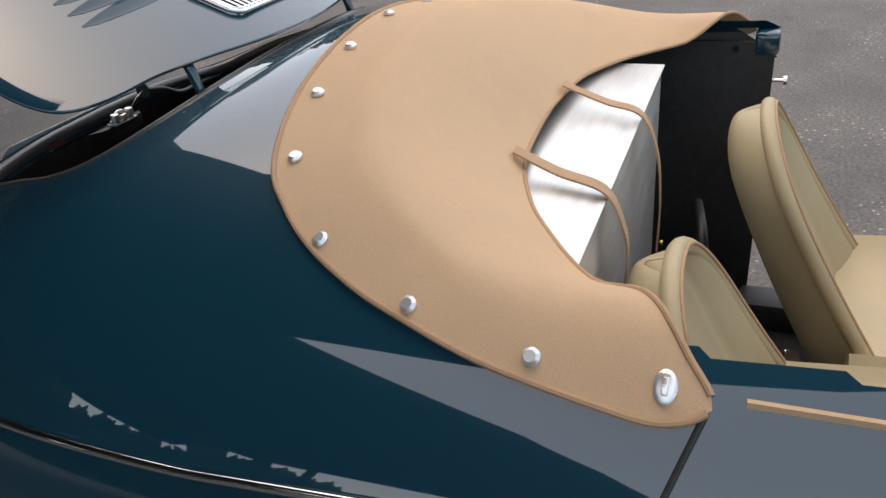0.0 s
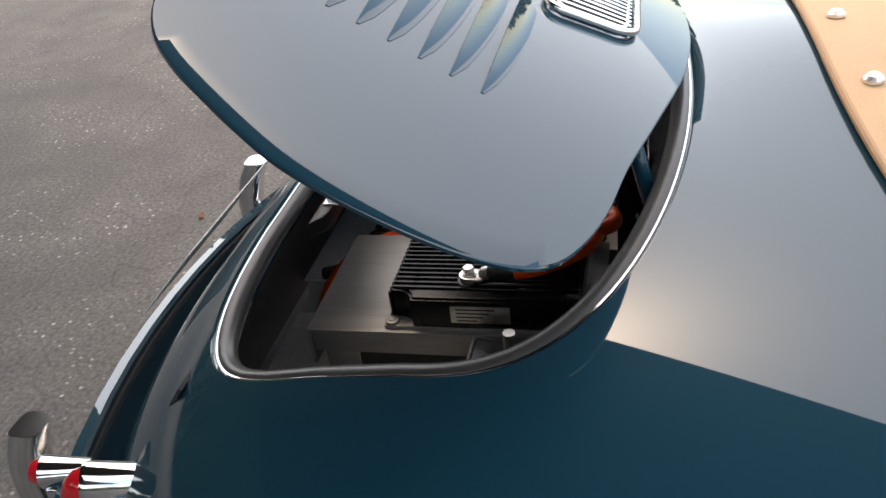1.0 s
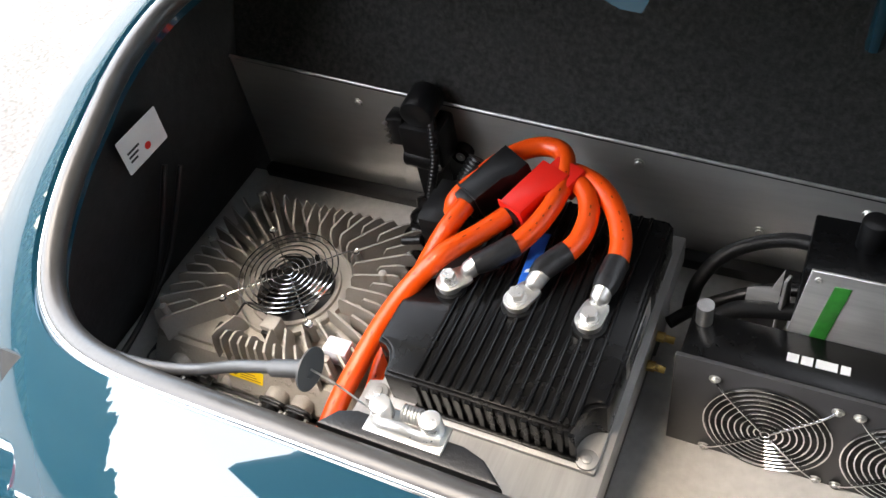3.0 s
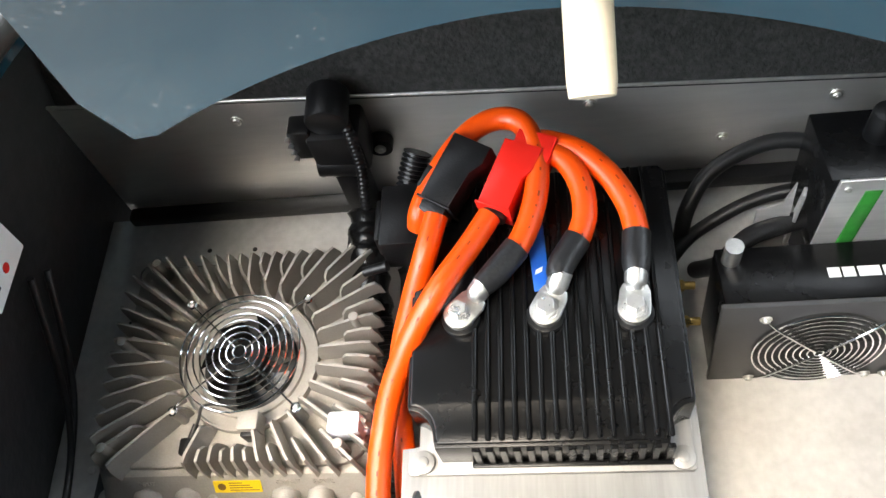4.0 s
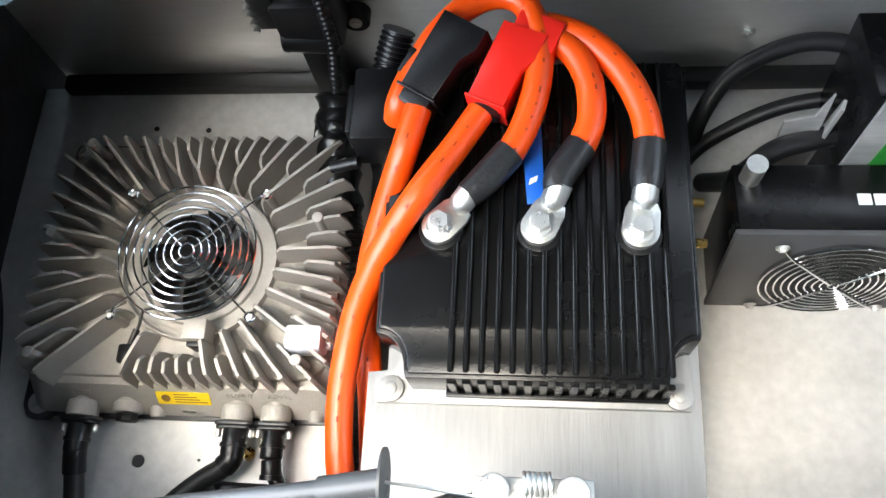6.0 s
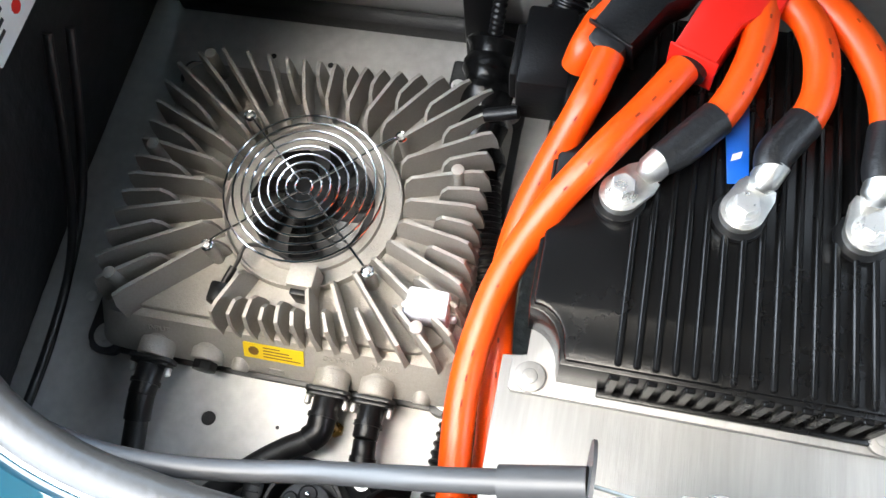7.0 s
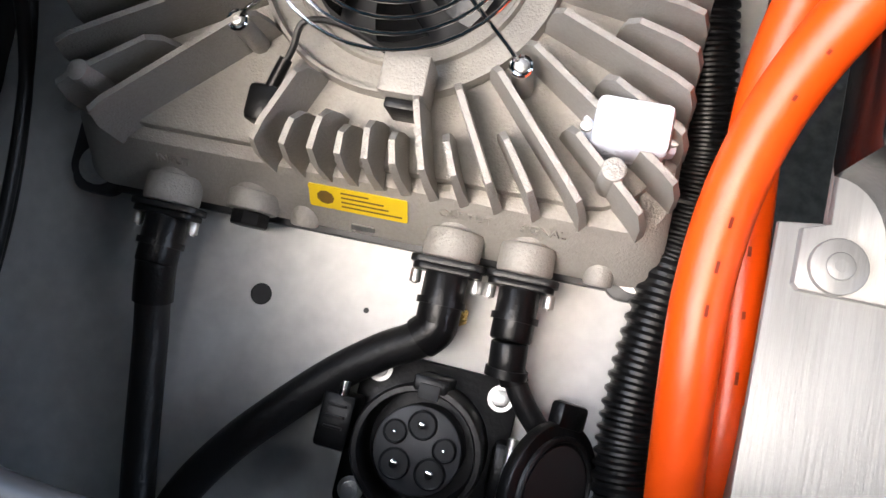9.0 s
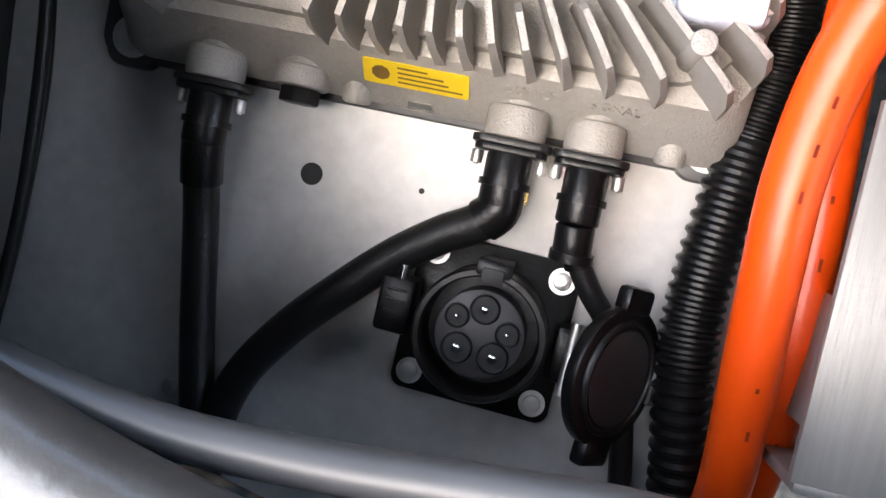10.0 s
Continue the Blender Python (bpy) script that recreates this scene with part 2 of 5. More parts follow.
def sheet(grid, thick=0.0, bm=None):
    """A skin through a grid of points; thick gives it depth along -normal."""
    own = bmesh.new()
    vs = [[own.verts.new(p) for p in row] for row in grid]
    for i in range(len(vs) - 1):
        for j in range(len(vs[0]) - 1):
            own.faces.new((vs[i][j], vs[i + 1][j], vs[i + 1][j + 1], vs[i][j + 1]))
    if thick:
        bmesh.ops.recalc_face_normals(own, faces=own.faces)
        bmesh.ops.solidify(own, geom=list(own.faces), thickness=thick)
    return merge(bm, own)


def screw(p, r, h, parent=None, name="screw", material=None, axis=(0, 0, 1), hexhead=False, washer=True):
    a = Vector(axis).normalized()
    p = Vector(p)
    bm = bmesh.new()
    if washer:
        cyl(p - a * 0.001, p + a * h * 0.3, r * 1.5, bm, 20)
    cyl(p, p + a * h, r, bm, 6 if hexhead else 16, bevel=r * 0.15)
    if not hexhead:
        cyl(p + a * h * 0.8, p + a * h * 1.12, r * 0.5, bm, 6)
    return part(name, bm, material or STEEL, parent)


def words(text, size, m, material, parent=None, name="lettering", depth=0.0006):
    cu = bpy.data.curves.new(name, "FONT")
    cu.body, cu.size, cu.extrude, cu.align_x, cu.align_y = text, size, depth, "CENTER", "CENTER"
    tmp = bpy.data.objects.new(name, cu)
    scene.collection.objects.link(tmp)
    bpy.context.view_layer.update()
    me = bpy.data.meshes.new_from_object(tmp)
    bpy.data.objects.remove(tmp)
    bpy.data.curves.remove(cu)
    me.transform(m)
    bm = bmesh.new()
    bm.from_mesh(me)
    bpy.data.meshes.remove(me)
    return part(name, bm, material, parent, "", smooth=False)


# ---- the place ----
XC = 0.44          # the car's middle
GROUND = -0.50


def body_f(x, y):
    back = max(0.0, (0.56 - y) / 0.925)
    return (abs(x - XC) / 0.80) ** 3 + back ** 2.6


def body_z(x, y):
    ramp = max(0.0, min(1.0, (y - 0.33) / 0.2))
    crown = 0.026 * math.exp(-((x - XC) / 0.22) ** 2) * ramp * ramp * (3 - 2 * ramp)
    rise = 0.08 * min(0.45, max(0.0, y - 0.58))
    return -0.10 + 0.525 * max(0.0, 1 - body_f(x, y)) ** 0.55 + crown + rise


def bay_edge(t, grow=0.0):
    """The outline of the engine bay's opening, t from 0 to 1."""
    a = 2 * math.pi * t
    c, s = math.cos(a), math.sin(a)
    p = 0.37 if s < 0 else 0.78
    y = 0.135 + ((0.256 if s < 0 else 0.240) + grow) * math.copysign(abs(s) ** p, s)
    hw = 0.447 + 0.19 * (y - 0.145) + grow
    return XC + 0.006 + hw * math.copysign(abs(c) ** p, c), y


bm = bmesh.new()
s = 400
vs = [bm.verts.new((x, y, GROUND)) for x, y in ((-s, -s), (s, -s), (s, s), (-s, s))]
bm.faces.new(vs)
alone("ground", bm, ASPHALT, "worn grey asphalt with pale chips and cracks", "ground", kind="structure")

bm = bmesh.new()
for i in range(9):
    a = 2 * math.pi * i / 9
    r = 0.016 * (1.0 + 0.45 * math.sin(2 * a + 0.6))
    bm.verts.new((-0.73 + r * math.cos(a), -1.10 + r * math.sin(a) * 0.7, GROUND + 0.006 + 0.005 * math.cos(2 * a)))
bm.faces.new(bm.verts[:])
bmesh.ops.solidify(bm, geom=list(bm.faces), thickness=0.001)
alone("leaf", bm, LEAF, "dry brown leaf lying on the asphalt", "leaf")

# the yard's open canopy, which the paint mirrors
roof = thing("canopy", "dark flat canopy roof over the parking place", "canopy", kind="structure")
part("roof_slab", slab([(-2.5, -6.0), (10.5, -6.0), (12.0, 2.93), (7.3, 0.62), (2.66, -1.62), (3.05, 0.20), (2.45, 1.75), (1.70, 1.76), (-0.62, -2.10), (-2.85, -4.2)], 2.60, 2.78), WALLMAT, roof, smooth=False)
for x, y in ((3.6, -4.8), (10.2, -4.8), (10.6, 1.6)):
    part("canopy_post", box(x - 0.06, x + 0.06, y - 0.06, y + 0.06, GROUND, 2.60), WALLMAT, roof, smooth=False)

# the line of trees round the yard, which the paint mirrors
TREE = mat("dark_foliage", (0.032, 0.052, 0.022), 0.9, 0.0, 0.5, 0.8, 0.8, 6.0, fine=0.5)
bm = bmesh.new()
rings = []
NT = 1800
rnd = random.Random(11)
for k in range(9):
    row = []
    for i in range(NT):
        a = 2 * math.pi * i / NT
        deg = math.degrees(a) - 360 if a > math.pi else math.degrees(a)
        c, s = math.cos(a), math.sin(a)
        tall = 1.2 + 0.8 * (1 - max(0.0, s)) + 8.0 * max(0.0, -s) ** 2.2 + 3.6 * math.exp(-((deg + 157) / 16) ** 2)
        tall *= 1 - 0.62 * math.exp(-((deg + 131) / 8) ** 2)
        top = tall + 0.22 * tall * noise.noise(Vector((c * 6, s * 6, 3.1))) + 0.9 * noise.noise(Vector((c * 26, s * 26, 7.7))) + 0.5 * noise.noise(Vector((c * 90, s * 90, 1.7))) + 0.25 * noise.noise(Vector((c * 260, s * 260, 4.4)))
        r = 17 + 1.2 * noise.noise(Vector((c * 30, s * 30, k * 1.3))) + rnd.uniform(-0.15, 0.15)
        row.append(bm.verts.new((r * c, r * s, GROUND + top * (k / 8) + rnd.uniform(-0.06, 0.06) * (k > 0))))
    rings.append(row)
for a, b in zip(rings, rings[1:]):
    for i in range(NT):
        j = (i + 1) % NT
        bm.faces.new((a[i], a[j], b[j], b[i]))
alone("tree_line", bm, TREE, "dark green line of trees round the yard", "trees", kind="stuff")

# ---- the car ----
car = thing("roadster", "dark teal vintage roadster with an open rear lid, parked on asphalt", "car")


def lerp_table(table, x):
    if x <= table[0][0]:
        return table[0][1]
    for (x0, y0), (x1, y1) in zip(table, table[1:]):
        if x <= x1:
            return y0 + (y1 - y0) * (x - x0) / (x1 - x0)
    return table[-1][1]


RIM = ((0.585, -1), (0.587, 0.36), (0.64, 0.49), (0.70, 0.540), (0.80, 0.585), (0.90, 0.610), (1.0, 0.618), (1.08, 0.624), (1.3, 0.626))


def in_cockpit(x, y):
    return abs(x - XC) < lerp_table(RIM, y)


def bay_half(y):
    return 0.447 + 0.19 * (max(-0.11, min(0.36, y)) - 0.145)


def build_body():
    bm = bmesh.new()
    N, K = 220, 96
    cx, cy = XC - 0.005, 0.15
    rings = []
    outer = []
    for i in range(N):
        x, y = bay_edge(i / N, 0.014)
        dx, dy = x - cx, y - cy
        lo, hi = 1.0, 60.0
        for _ in range(40):
            mid = (lo + hi) / 2
            px, py = cx + dx * mid, cy + dy * mid
            if body_f(px, py) < 0.9995 and py < 2.3:
                lo = mid
            else:
                hi = mid
        outer.append(lo)
    for k in range(K + 1):
        ring = []
        for i in range(N):
            x, y = bay_edge(i / N, 0.014)
            dx, dy = x - cx, y - cy
            u = k / K
            g = 1 + (outer[i] - 1) * math.sin(u * math.pi / 2) ** 1.0
            px, py = cx + dx * g, cy + dy * g
            ring.append(bm.verts.new((px, py, body_z(px, py))))
        rings.append(ring)
    # tucked skirt below the widest line
    for drop, tuck in ((0.06, 1.0), (0.14, 0.985), (0.22, 0.95)):
        ring = []
        for i in range(N):
            v = rings[K][i].co
            ring.append(bm.verts.new((cx + (v.x - cx) * tuck, cy + (v.y - cy) * tuck, v.z - drop if v.y < 2.2 else v.z - drop)))
        rings.append(ring)
    # the lip that turns down into the gutter
    lip = []
    for g, d in ((0.010, 0.004), (0.007, 0.014), (-0.003, 0.016), (-0.004, 0.030)):
        ring = []
        for i in range(N):
            x, y = bay_edge(i / N, g)
            xo, yo = bay_edge(i / N, 0.014)
            ring.append(bm.verts.new((x, y, body_z(xo, yo) - d)))
        lip.append(ring)
    allr = lip[::-1] + rings
    for a, b in zip(allr, allr[1:]):
        for i in range(N):
            j = (i + 1) % N
            c = (a[i].co + b[j].co) / 2
            if in_cockpit(c.x, c.y) and c.z > -0.05:
                continue
            if c.x < XC - 0.3 and c.y > 1.12:
                continue
            bm.faces.new((a[i], a[j], b[j], b[i]))
    bmesh.ops.delete(bm, geom=[v for v in bm.verts if not v.link_faces], context="VERTS")
    return bm


part("body", build_body(), PAINT, car, "dark teal glossy paint")

# rubber seal round the bay
pts = []
for i in range(120):
    x, y = bay_edge(i / 120, 0.001)
    xo, yo = bay_edge(i / 120, 0.014)
    pts.append((x, y, body_z(xo, yo) - 0.011))
part("bay_seal", tube(pts, 0.0118, raw=True, seg=16, closed=True), SEAL, car, "dark grey rubber seal")
pts = []
for i in range(120):
    x, y = bay_edge(i / 120, 0.0085)
    xo, yo = bay_edge(i / 120, 0.014)
    pts.append((x, y, body_z(xo, yo) - 0.004))
part("bay_edge_trim", tube(pts, 0.0022, raw=True, seg=8, closed=True), CHROME, car, "thin bright edge trim")

# bay walls and floor
def wall_left(x0, z0, x1, z1, y0, y1, t):
    bm = bmesh.new()
    q = [(x0, z0), (x1, z1), (x1 + t, z1), (x0 + t, z0)]
    a = [bm.verts.new((x, y0, z)) for x, z in q]
    b = [bm.verts.new((x, y1, z)) for x, z in q]
    bm.faces.new(a)
    bm.faces.new(b[::-1])
    for i in range(4):
        bm.faces.new((a[i], a[(i + 1) % 4], b[(i + 1) % 4], b[i]))
    return bm


for sx in (-1, 1):
    grid = []
    for i in range(25):
        y = -0.16 + 0.58 * i / 24
        xt = XC + sx * min(0.470, bay_half(y) + 0.022)
        zt = min(0.37, body_z(xt, y) - 0.034)
        xb = XC + 0.488 - 0.10 * max(0, -0.05 - y) / 0.16 if sx > 0 else -0.088
        grid.append([(xb + (xt - xb) * j / 4, y, -0.05 + (zt + 0.05) * j / 4) for j in range(5)])
    part("bay_side", sheet(grid, 0.003), MATBLACK, car, "matt black side of the engine bay")
bm = sheet([[(XC - 0.40 + 0.80 * i / 12, -0.132 - 0.115 * (1 - j / 6) ** 0.7, -0.03 + 0.26 * j / 6) for j in range(7)] for i in range(13)], 0.004)
part("bay_back", bm, MATBLACK, car, "black inside of the tail panel")

# aluminium tray: charger side with drilled holes, cooler side
part("tray", box(-0.086, 0.318, -0.235, 0.335, -0.005, 0.0, 0.0012), ALUSHEET, car, "bare scuffed aluminium floor sheet")
part("tray", box(0.395, 0.930, -0.215, 0.335, -0.017, -0.012, 0.0012), ALUSHEET, car, "bare scuffed aluminium floor sheet")
for x, y, r in ((0.056, 0.285, 0.0028), (0.112, 0.283, 0.0028), (0.100, -0.048, 0.0055), (0.155, -0.045, 0.0014), (-0.024, 0.196, 0.002)):
    part("drill_hole", cyl((x, y, 0.0001), (x, y, 0.0006), r, seg=20), MATBLACK, car)
for x, y in ((0.050, -0.168), (0.036, -0.046), (-0.028, 0.030), (-0.030, 0.155)):
    screw((x, y, 0.0), 0.0045, 0.0035, car, washer=False)

# front bulkhead in bare aluminium; its top edge falls a little to one side
def top_z(x):
    return 0.196 - 0.072 * (x - 0.0)


bm = bmesh.new()
q = []
for y in (0.346, 0.350):
    q.append([bm.verts.new(p) for p in ((-0.055, y, -0.03), (0.93, y, -0.03), (0.93, y, top_z(0.93)), (-0.045, y, top_z(-0.045)))])
bm.faces.new(q[0])
bm.faces.new(q[1][::-1])
for i in range(4):
    bm.faces.new((q[0][i], q[0][(i + 1) % 4], q[1][(i + 1) % 4], q[1][i]))
part("bulkhead", bm, BULK, car, "bare brushed aluminium bulkhead")
part("bulkhead_edge", tube([(-0.045, 0.347, top_z(-0.045)), (0.93, 0.347, top_z(0.93))], 0.0022, n=2), STEEL, car)
part("foam_strip", box(-0.05, 0.90, 0.326, 0.345, -0.004, 0.014, 0.004), RUBBER, car, "black foam strip")
for x, z in ((0.141, 0.155), (0.245, 0.17), (0.50, 0.135), (0.636, 0.064), (0.735, 0.118)):
    screw((x, 0.346, z), 0.0045, 0.004, car, "rivet", axis=(0, -1, 0), material=STEEL)
grid = []
for i in range(21):
    x = XC - 0.475 + 0.95 * i / 20
    z0, z1 = top_z(x) - 0.005, min(0.385, body_z(x, 0.43) - 0.035)
    grid.append([(x, 0.351 + 0.075 * j / 6, z0 + (z1 - z0) * j / 6) for j in range(7)])
bm = sheet(grid, 0.006)
part("carpet_panel", bm, CARPET, car, "dark speckled carpet over the firewall")

# ---- rear lid, propped open ----
LA = radians(27)
LD, LN = Vector((0, -math.cos(LA), math.sin(LA))), Vector((0, math.sin(LA), math.cos(LA)))
LH = Vector((XC, 0.392, 0.446))
LV0 = 0.24


def lid_at(u, v, lift=0.0):
    return LH + Vector((u, 0, 0)) + LD * v + LN * (lift - 0.34 * abs(u) ** 2.2 + max(0, v - 0.2) ** 2 * (0.16 - 1.4 * u * u))


LID_HALF = [(0.0, 0.008), (0.13, 0.018), (0.25, 0.044), (0.334, 0.064), (0.40, 0.075), (0.448, 0.093), (0.472, 0.116), (0.484, 0.155), (0.487, 0.21), (0.483, 0.265), (0.474, 0.313), (0.460, 0.350), (0.444, 0.384), (0.425, 0.420), (0.400, 0.449), (0.360, 0.467), (0.30, 0.476), (0.22, 0.482), (0.11, 0.486), (0.0, 0.488)]
LID_LOOP = smooth_path([(u, v, 0) for u, v in LID_HALF] + [(-u, v, 0) for u, v in LID_HALF[-2:0:-1]], 4, True)


def lid_edge(t, g=0.0):
    p = LID_LOOP[int(round(t * len(LID_LOOP))) % len(LID_LOOP)]
    d = Vector((p.x, p.y - LV0, 0))
    d = d * (1 + g / d.length)
    return d.x, LV0 + d.y


def build_lid():
    bm = bmesh.new()
    N, K = len(LID_LOOP), 22
    top = []
    for k in range(K + 1):
        u = k / K
        row = []
        for i in range(N):
            eu, ev = lid_edge(i / N)
            row.append(bm.verts.new(lid_at(eu * u, LV0 + (ev - LV0) * u)))
        top.append(row)
    rim = []
    for g, d in ((0.0015, -0.0015), (0.001, -0.005), (-0.008, -0.007), (-0.014, -0.0055)):
        rim.append([bm.verts.new(lid_at(*lid_edge(i / N, g), d)) for i in range(N)])
    low = []
    for u in (0.92, 0.75, 0.5, 0.25, 0.06):
        low.append([bm.verts.new(lid_at(lid_edge(i / N)[0] * u, LV0 + (lid_edge(i / N)[1] - LV0) * u, -0.006)) for i in range(N)])
    rows = top[1:] + rim + low
    for a, b in zip(rows, rows[1:]):
        for i in range(N):
            j = (i + 1) % N
            bm.faces.new((a[i], a[j], b[j], b[i]))
    c = bm.verts.new(lid_at(0, LV0))
    for i in range(N):
        bm.faces.new((c, top[1][(i + 1) % N], top[1][i]))
    bmesh.ops.delete(bm, geom=top[0], context="VERTS")
    bm.faces.new(low[-1])
    return bm


lid = part("rear_lid", build_lid(), PAINT, car, "teal louvred rear lid propped open")

# louvres: raised ribs with a dark mouth, in two banks
for side in (-1, 1):
    for k in range(7):
        v = 0.200 + 0.030 * k
        u0, u1 = side * 0.045, side * (0.322 - 0.005 * k)
        grid, mouth = [], []
        for i in range(15):
            s = i / 14
            u = u0 + (u1 - u0) * s
            h = 0.0125 * math.sin(math.pi * s) ** 0.7
            deep = 0.003 + 0.019 * math.sin(math.pi * s) ** 0.6
            grid.append([lid_at(u, v + 0.001 - deep * (1 - j / 6), 0.0006 + h * (j / 6) ** 1.5) for j in range(7)])
            mouth.append([lid_at(u, v + 0.0012, 0.0005 + h * j * 0.9) for j in (0, 0.5, 1)])
        lv = part("louvre", sheet(grid, 0.001), PAINT, lid)
        part("louvre_mouth", sheet(mouth, 0.0005), MATBLACK, lid)

# chrome air grille near the hinge
gr = lid
gu, g0, g1 = 0.114, 0.076, 0.176


def grille_loop(ins, lift, n=8):
    out = []
    r = 0.022
    for x, y in rounded(-gu + ins, gu - ins, g0 + ins, g1 - ins, r, n):
        k = 1 + 0.16 * (y - g0) / (g1 - g0)
        out.append(lid_at(x * k, y, lift))
    return out


part("grille_frame", tube(grille_loop(0, 0.006), 0.0042, raw=True, closed=True, seg=10), CHROME, gr)
part("grille_frame", tube(grille_loop(0.010, 0.004), 0.002, raw=True, closed=True, seg=8), CHROME, gr)
bm = bmesh.new()
bm.faces.new([bm.verts.new(p) for p in grille_loop(0.004, 0.0015)])
part("grille_mouth", bm, MATBLACK, gr)
for k in range(17):
    x = -gu + 0.016 + (2 * gu - 0.032) * k / 16
    grid = [[lid_at(x * (1 + 0.16 * s) + dx, g0 + 0.006 + (g1 - g0 - 0.012) * s, 0.0045) for dx in (-0.0026, 0.0026)] for s in (0, 0.5, 1)]
    part("grille_slat", sheet(grid, 0.002), CHROME, gr)
# painted frame under the lid's tail, its lower edge arched, with the latch pin
grid = []
for i in range(33):
    q = -1 + i / 16
    x = XC + 0.018 + 0.146 * q
    low = 0.557 + 0.050 * (1 - abs(q) ** 1.8) + (0.03 * ((abs(q) - 0.9) / 0.1) ** 2 if abs(q) > 0.9 else 0)
    top = lid_at(x - XC, 0.435, -0.006)
    grid.append([Vector((x, top.y + (0.004 - top.y) * w, top.z + (low - top.z) * w)) for w in [j / 8 for j in range(9)]])
part("tail_frame", sheet(grid, 0.010), PAINT, lid, "teal inner frame of the lid's tail")
part("latch_pin", tube([(XC + 0.034, 0.006, 0.634), (XC + 0.034, -0.012, 0.628), (XC + 0.034, -0.040, 0.609)], 0.0062, n=6, radius=lambda i, k: 0.0046 if i < 0.5 * k else 0.0064 - 0.002 * max(0.0, (i / k - 0.85) / 0.15) ** 2), CREAM, lid, "cream rubber-tipped latch pin")
for side in (-1, 1):
    a, b = lid_at(side * 0.26, 0.10, -0.008), Vector((XC + side * 0.26, 0.372, 0.30))
    part("hinge", tube([a, a + Vector((0, 0.03, -0.03)), (a + b) / 2 + Vector((0, 0.012, -0.02)), b], 0.008, n=5), PAINT, lid)

# ---- tail: bumper, overriders, plate, lamps, trim ----
pts = []
for i in range(25):
    a = radians(-62 + 124 * i / 24)
    pts.append((XC + 0.88 * math.sin(a), -0.405 + 0.60 * (1 - math.cos(a)), 0.0))
bm = bmesh.new()
prof = [(-0.012, -0.048), (-0.016, -0.02), (-0.016, 0.02), (-0.012, 0.046), (0.0, 0.050), (0.002, 0.044), (-0.008, 0.02), (-0.008, -0.02), (0.0, -0.05)]
rings = []
for i, p in enumerate(pts):
    a = radians(-62 + 124 * i / 24)
    out = Vector((math.sin(a), -math.cos(a), 0))
    rings.append([bm.verts.new(Vector(p) - out * d * 1.5 + Vector((0, 0, h))) for d, h in prof])
for u, v in zip(rings, rings[1:]):
    for j in range(len(prof)):
        bm.faces.new((u[j], u[(j + 1) % len(prof)], v[(j + 1) % len(prof)], v[j]))
bump = part("rear_bumper", bm, PAINT, car, "teal painted bumper bar with chrome overriders")
part("bumper_strip", tube([Vector(p) + Vector((0, -0.026 * math.cos(radians(-62 + 124 * i / 24)), 0.012)) for i, p in enumerate(pts)], 0.006, raw=True), CHROME, bump, "bright bumper strip")
for x in (0.082, 0.798):
    grid = []
    for i in range(15):
        s = i / 14
        z = -0.10 + 0.215 * s
        bow = -0.430 + 0.03 * (2 * s - 0.9) ** 2
        w = 0.025 * (1 - 0.10 * s)
        grid.append([(x + w * math.copysign(abs(math.cos(a)) ** 0.5, math.cos(a)), bow + 0.022 * math.copysign(abs(math.sin(a)) ** 0.5, math.sin(a)), z) for a in [2 * math.pi * j / 24 for j in range(25)]])
    bm = sheet(grid)
    bmesh.ops.remove_doubles(bm, verts=bm.verts, dist=1e-5)
    bmesh.ops.holes_fill(bm, edges=bm.edges, sides=0)
    part("overrider", bm, CHROME, bump, "chrome overrider")
    part("overrider_arm", cyl((x, -0.43, 0.0), (x, -0.33, 0.0), 0.016), CHROME, bump)

PM = Matrix.Translation((XC, -0.302, 0.1735)) @ Euler((radians(45), 0, 0)).to_matrix().to_4x4()
plate = part("licence_plate", slab(rounded(-0.152, 0.152, -0.076, 0.076, 0.012), 0, 0.0018, 0.0005, m=PM), WHITE, car, "white dealer plate with a dark script line")
rnd = random.Random(4)
pp = []
for i in range(46):
    pp.append(PM @ Vector((-0.105 + 0.0046 * i, 0.010 + 0.014 * rnd.uniform(-1, 1) + (0.018 if i % 9 == 0 else 0), 0.0026)))
part("script_mark", tube(pp, 0.0011, n=3, seg=6), MATBLACK, plate)
for x, y in ((-0.09, 0.062), (0.09, 0.062), (-0.09, -0.062), (0.09, -0.062)):
    part("plate_slot", slab(rounded(x - 0.012, x + 0.012, y - 0.0035, y + 0.0035, 0.003), 0.0019, 0.0026, m=PM), MATBLACK, plate)

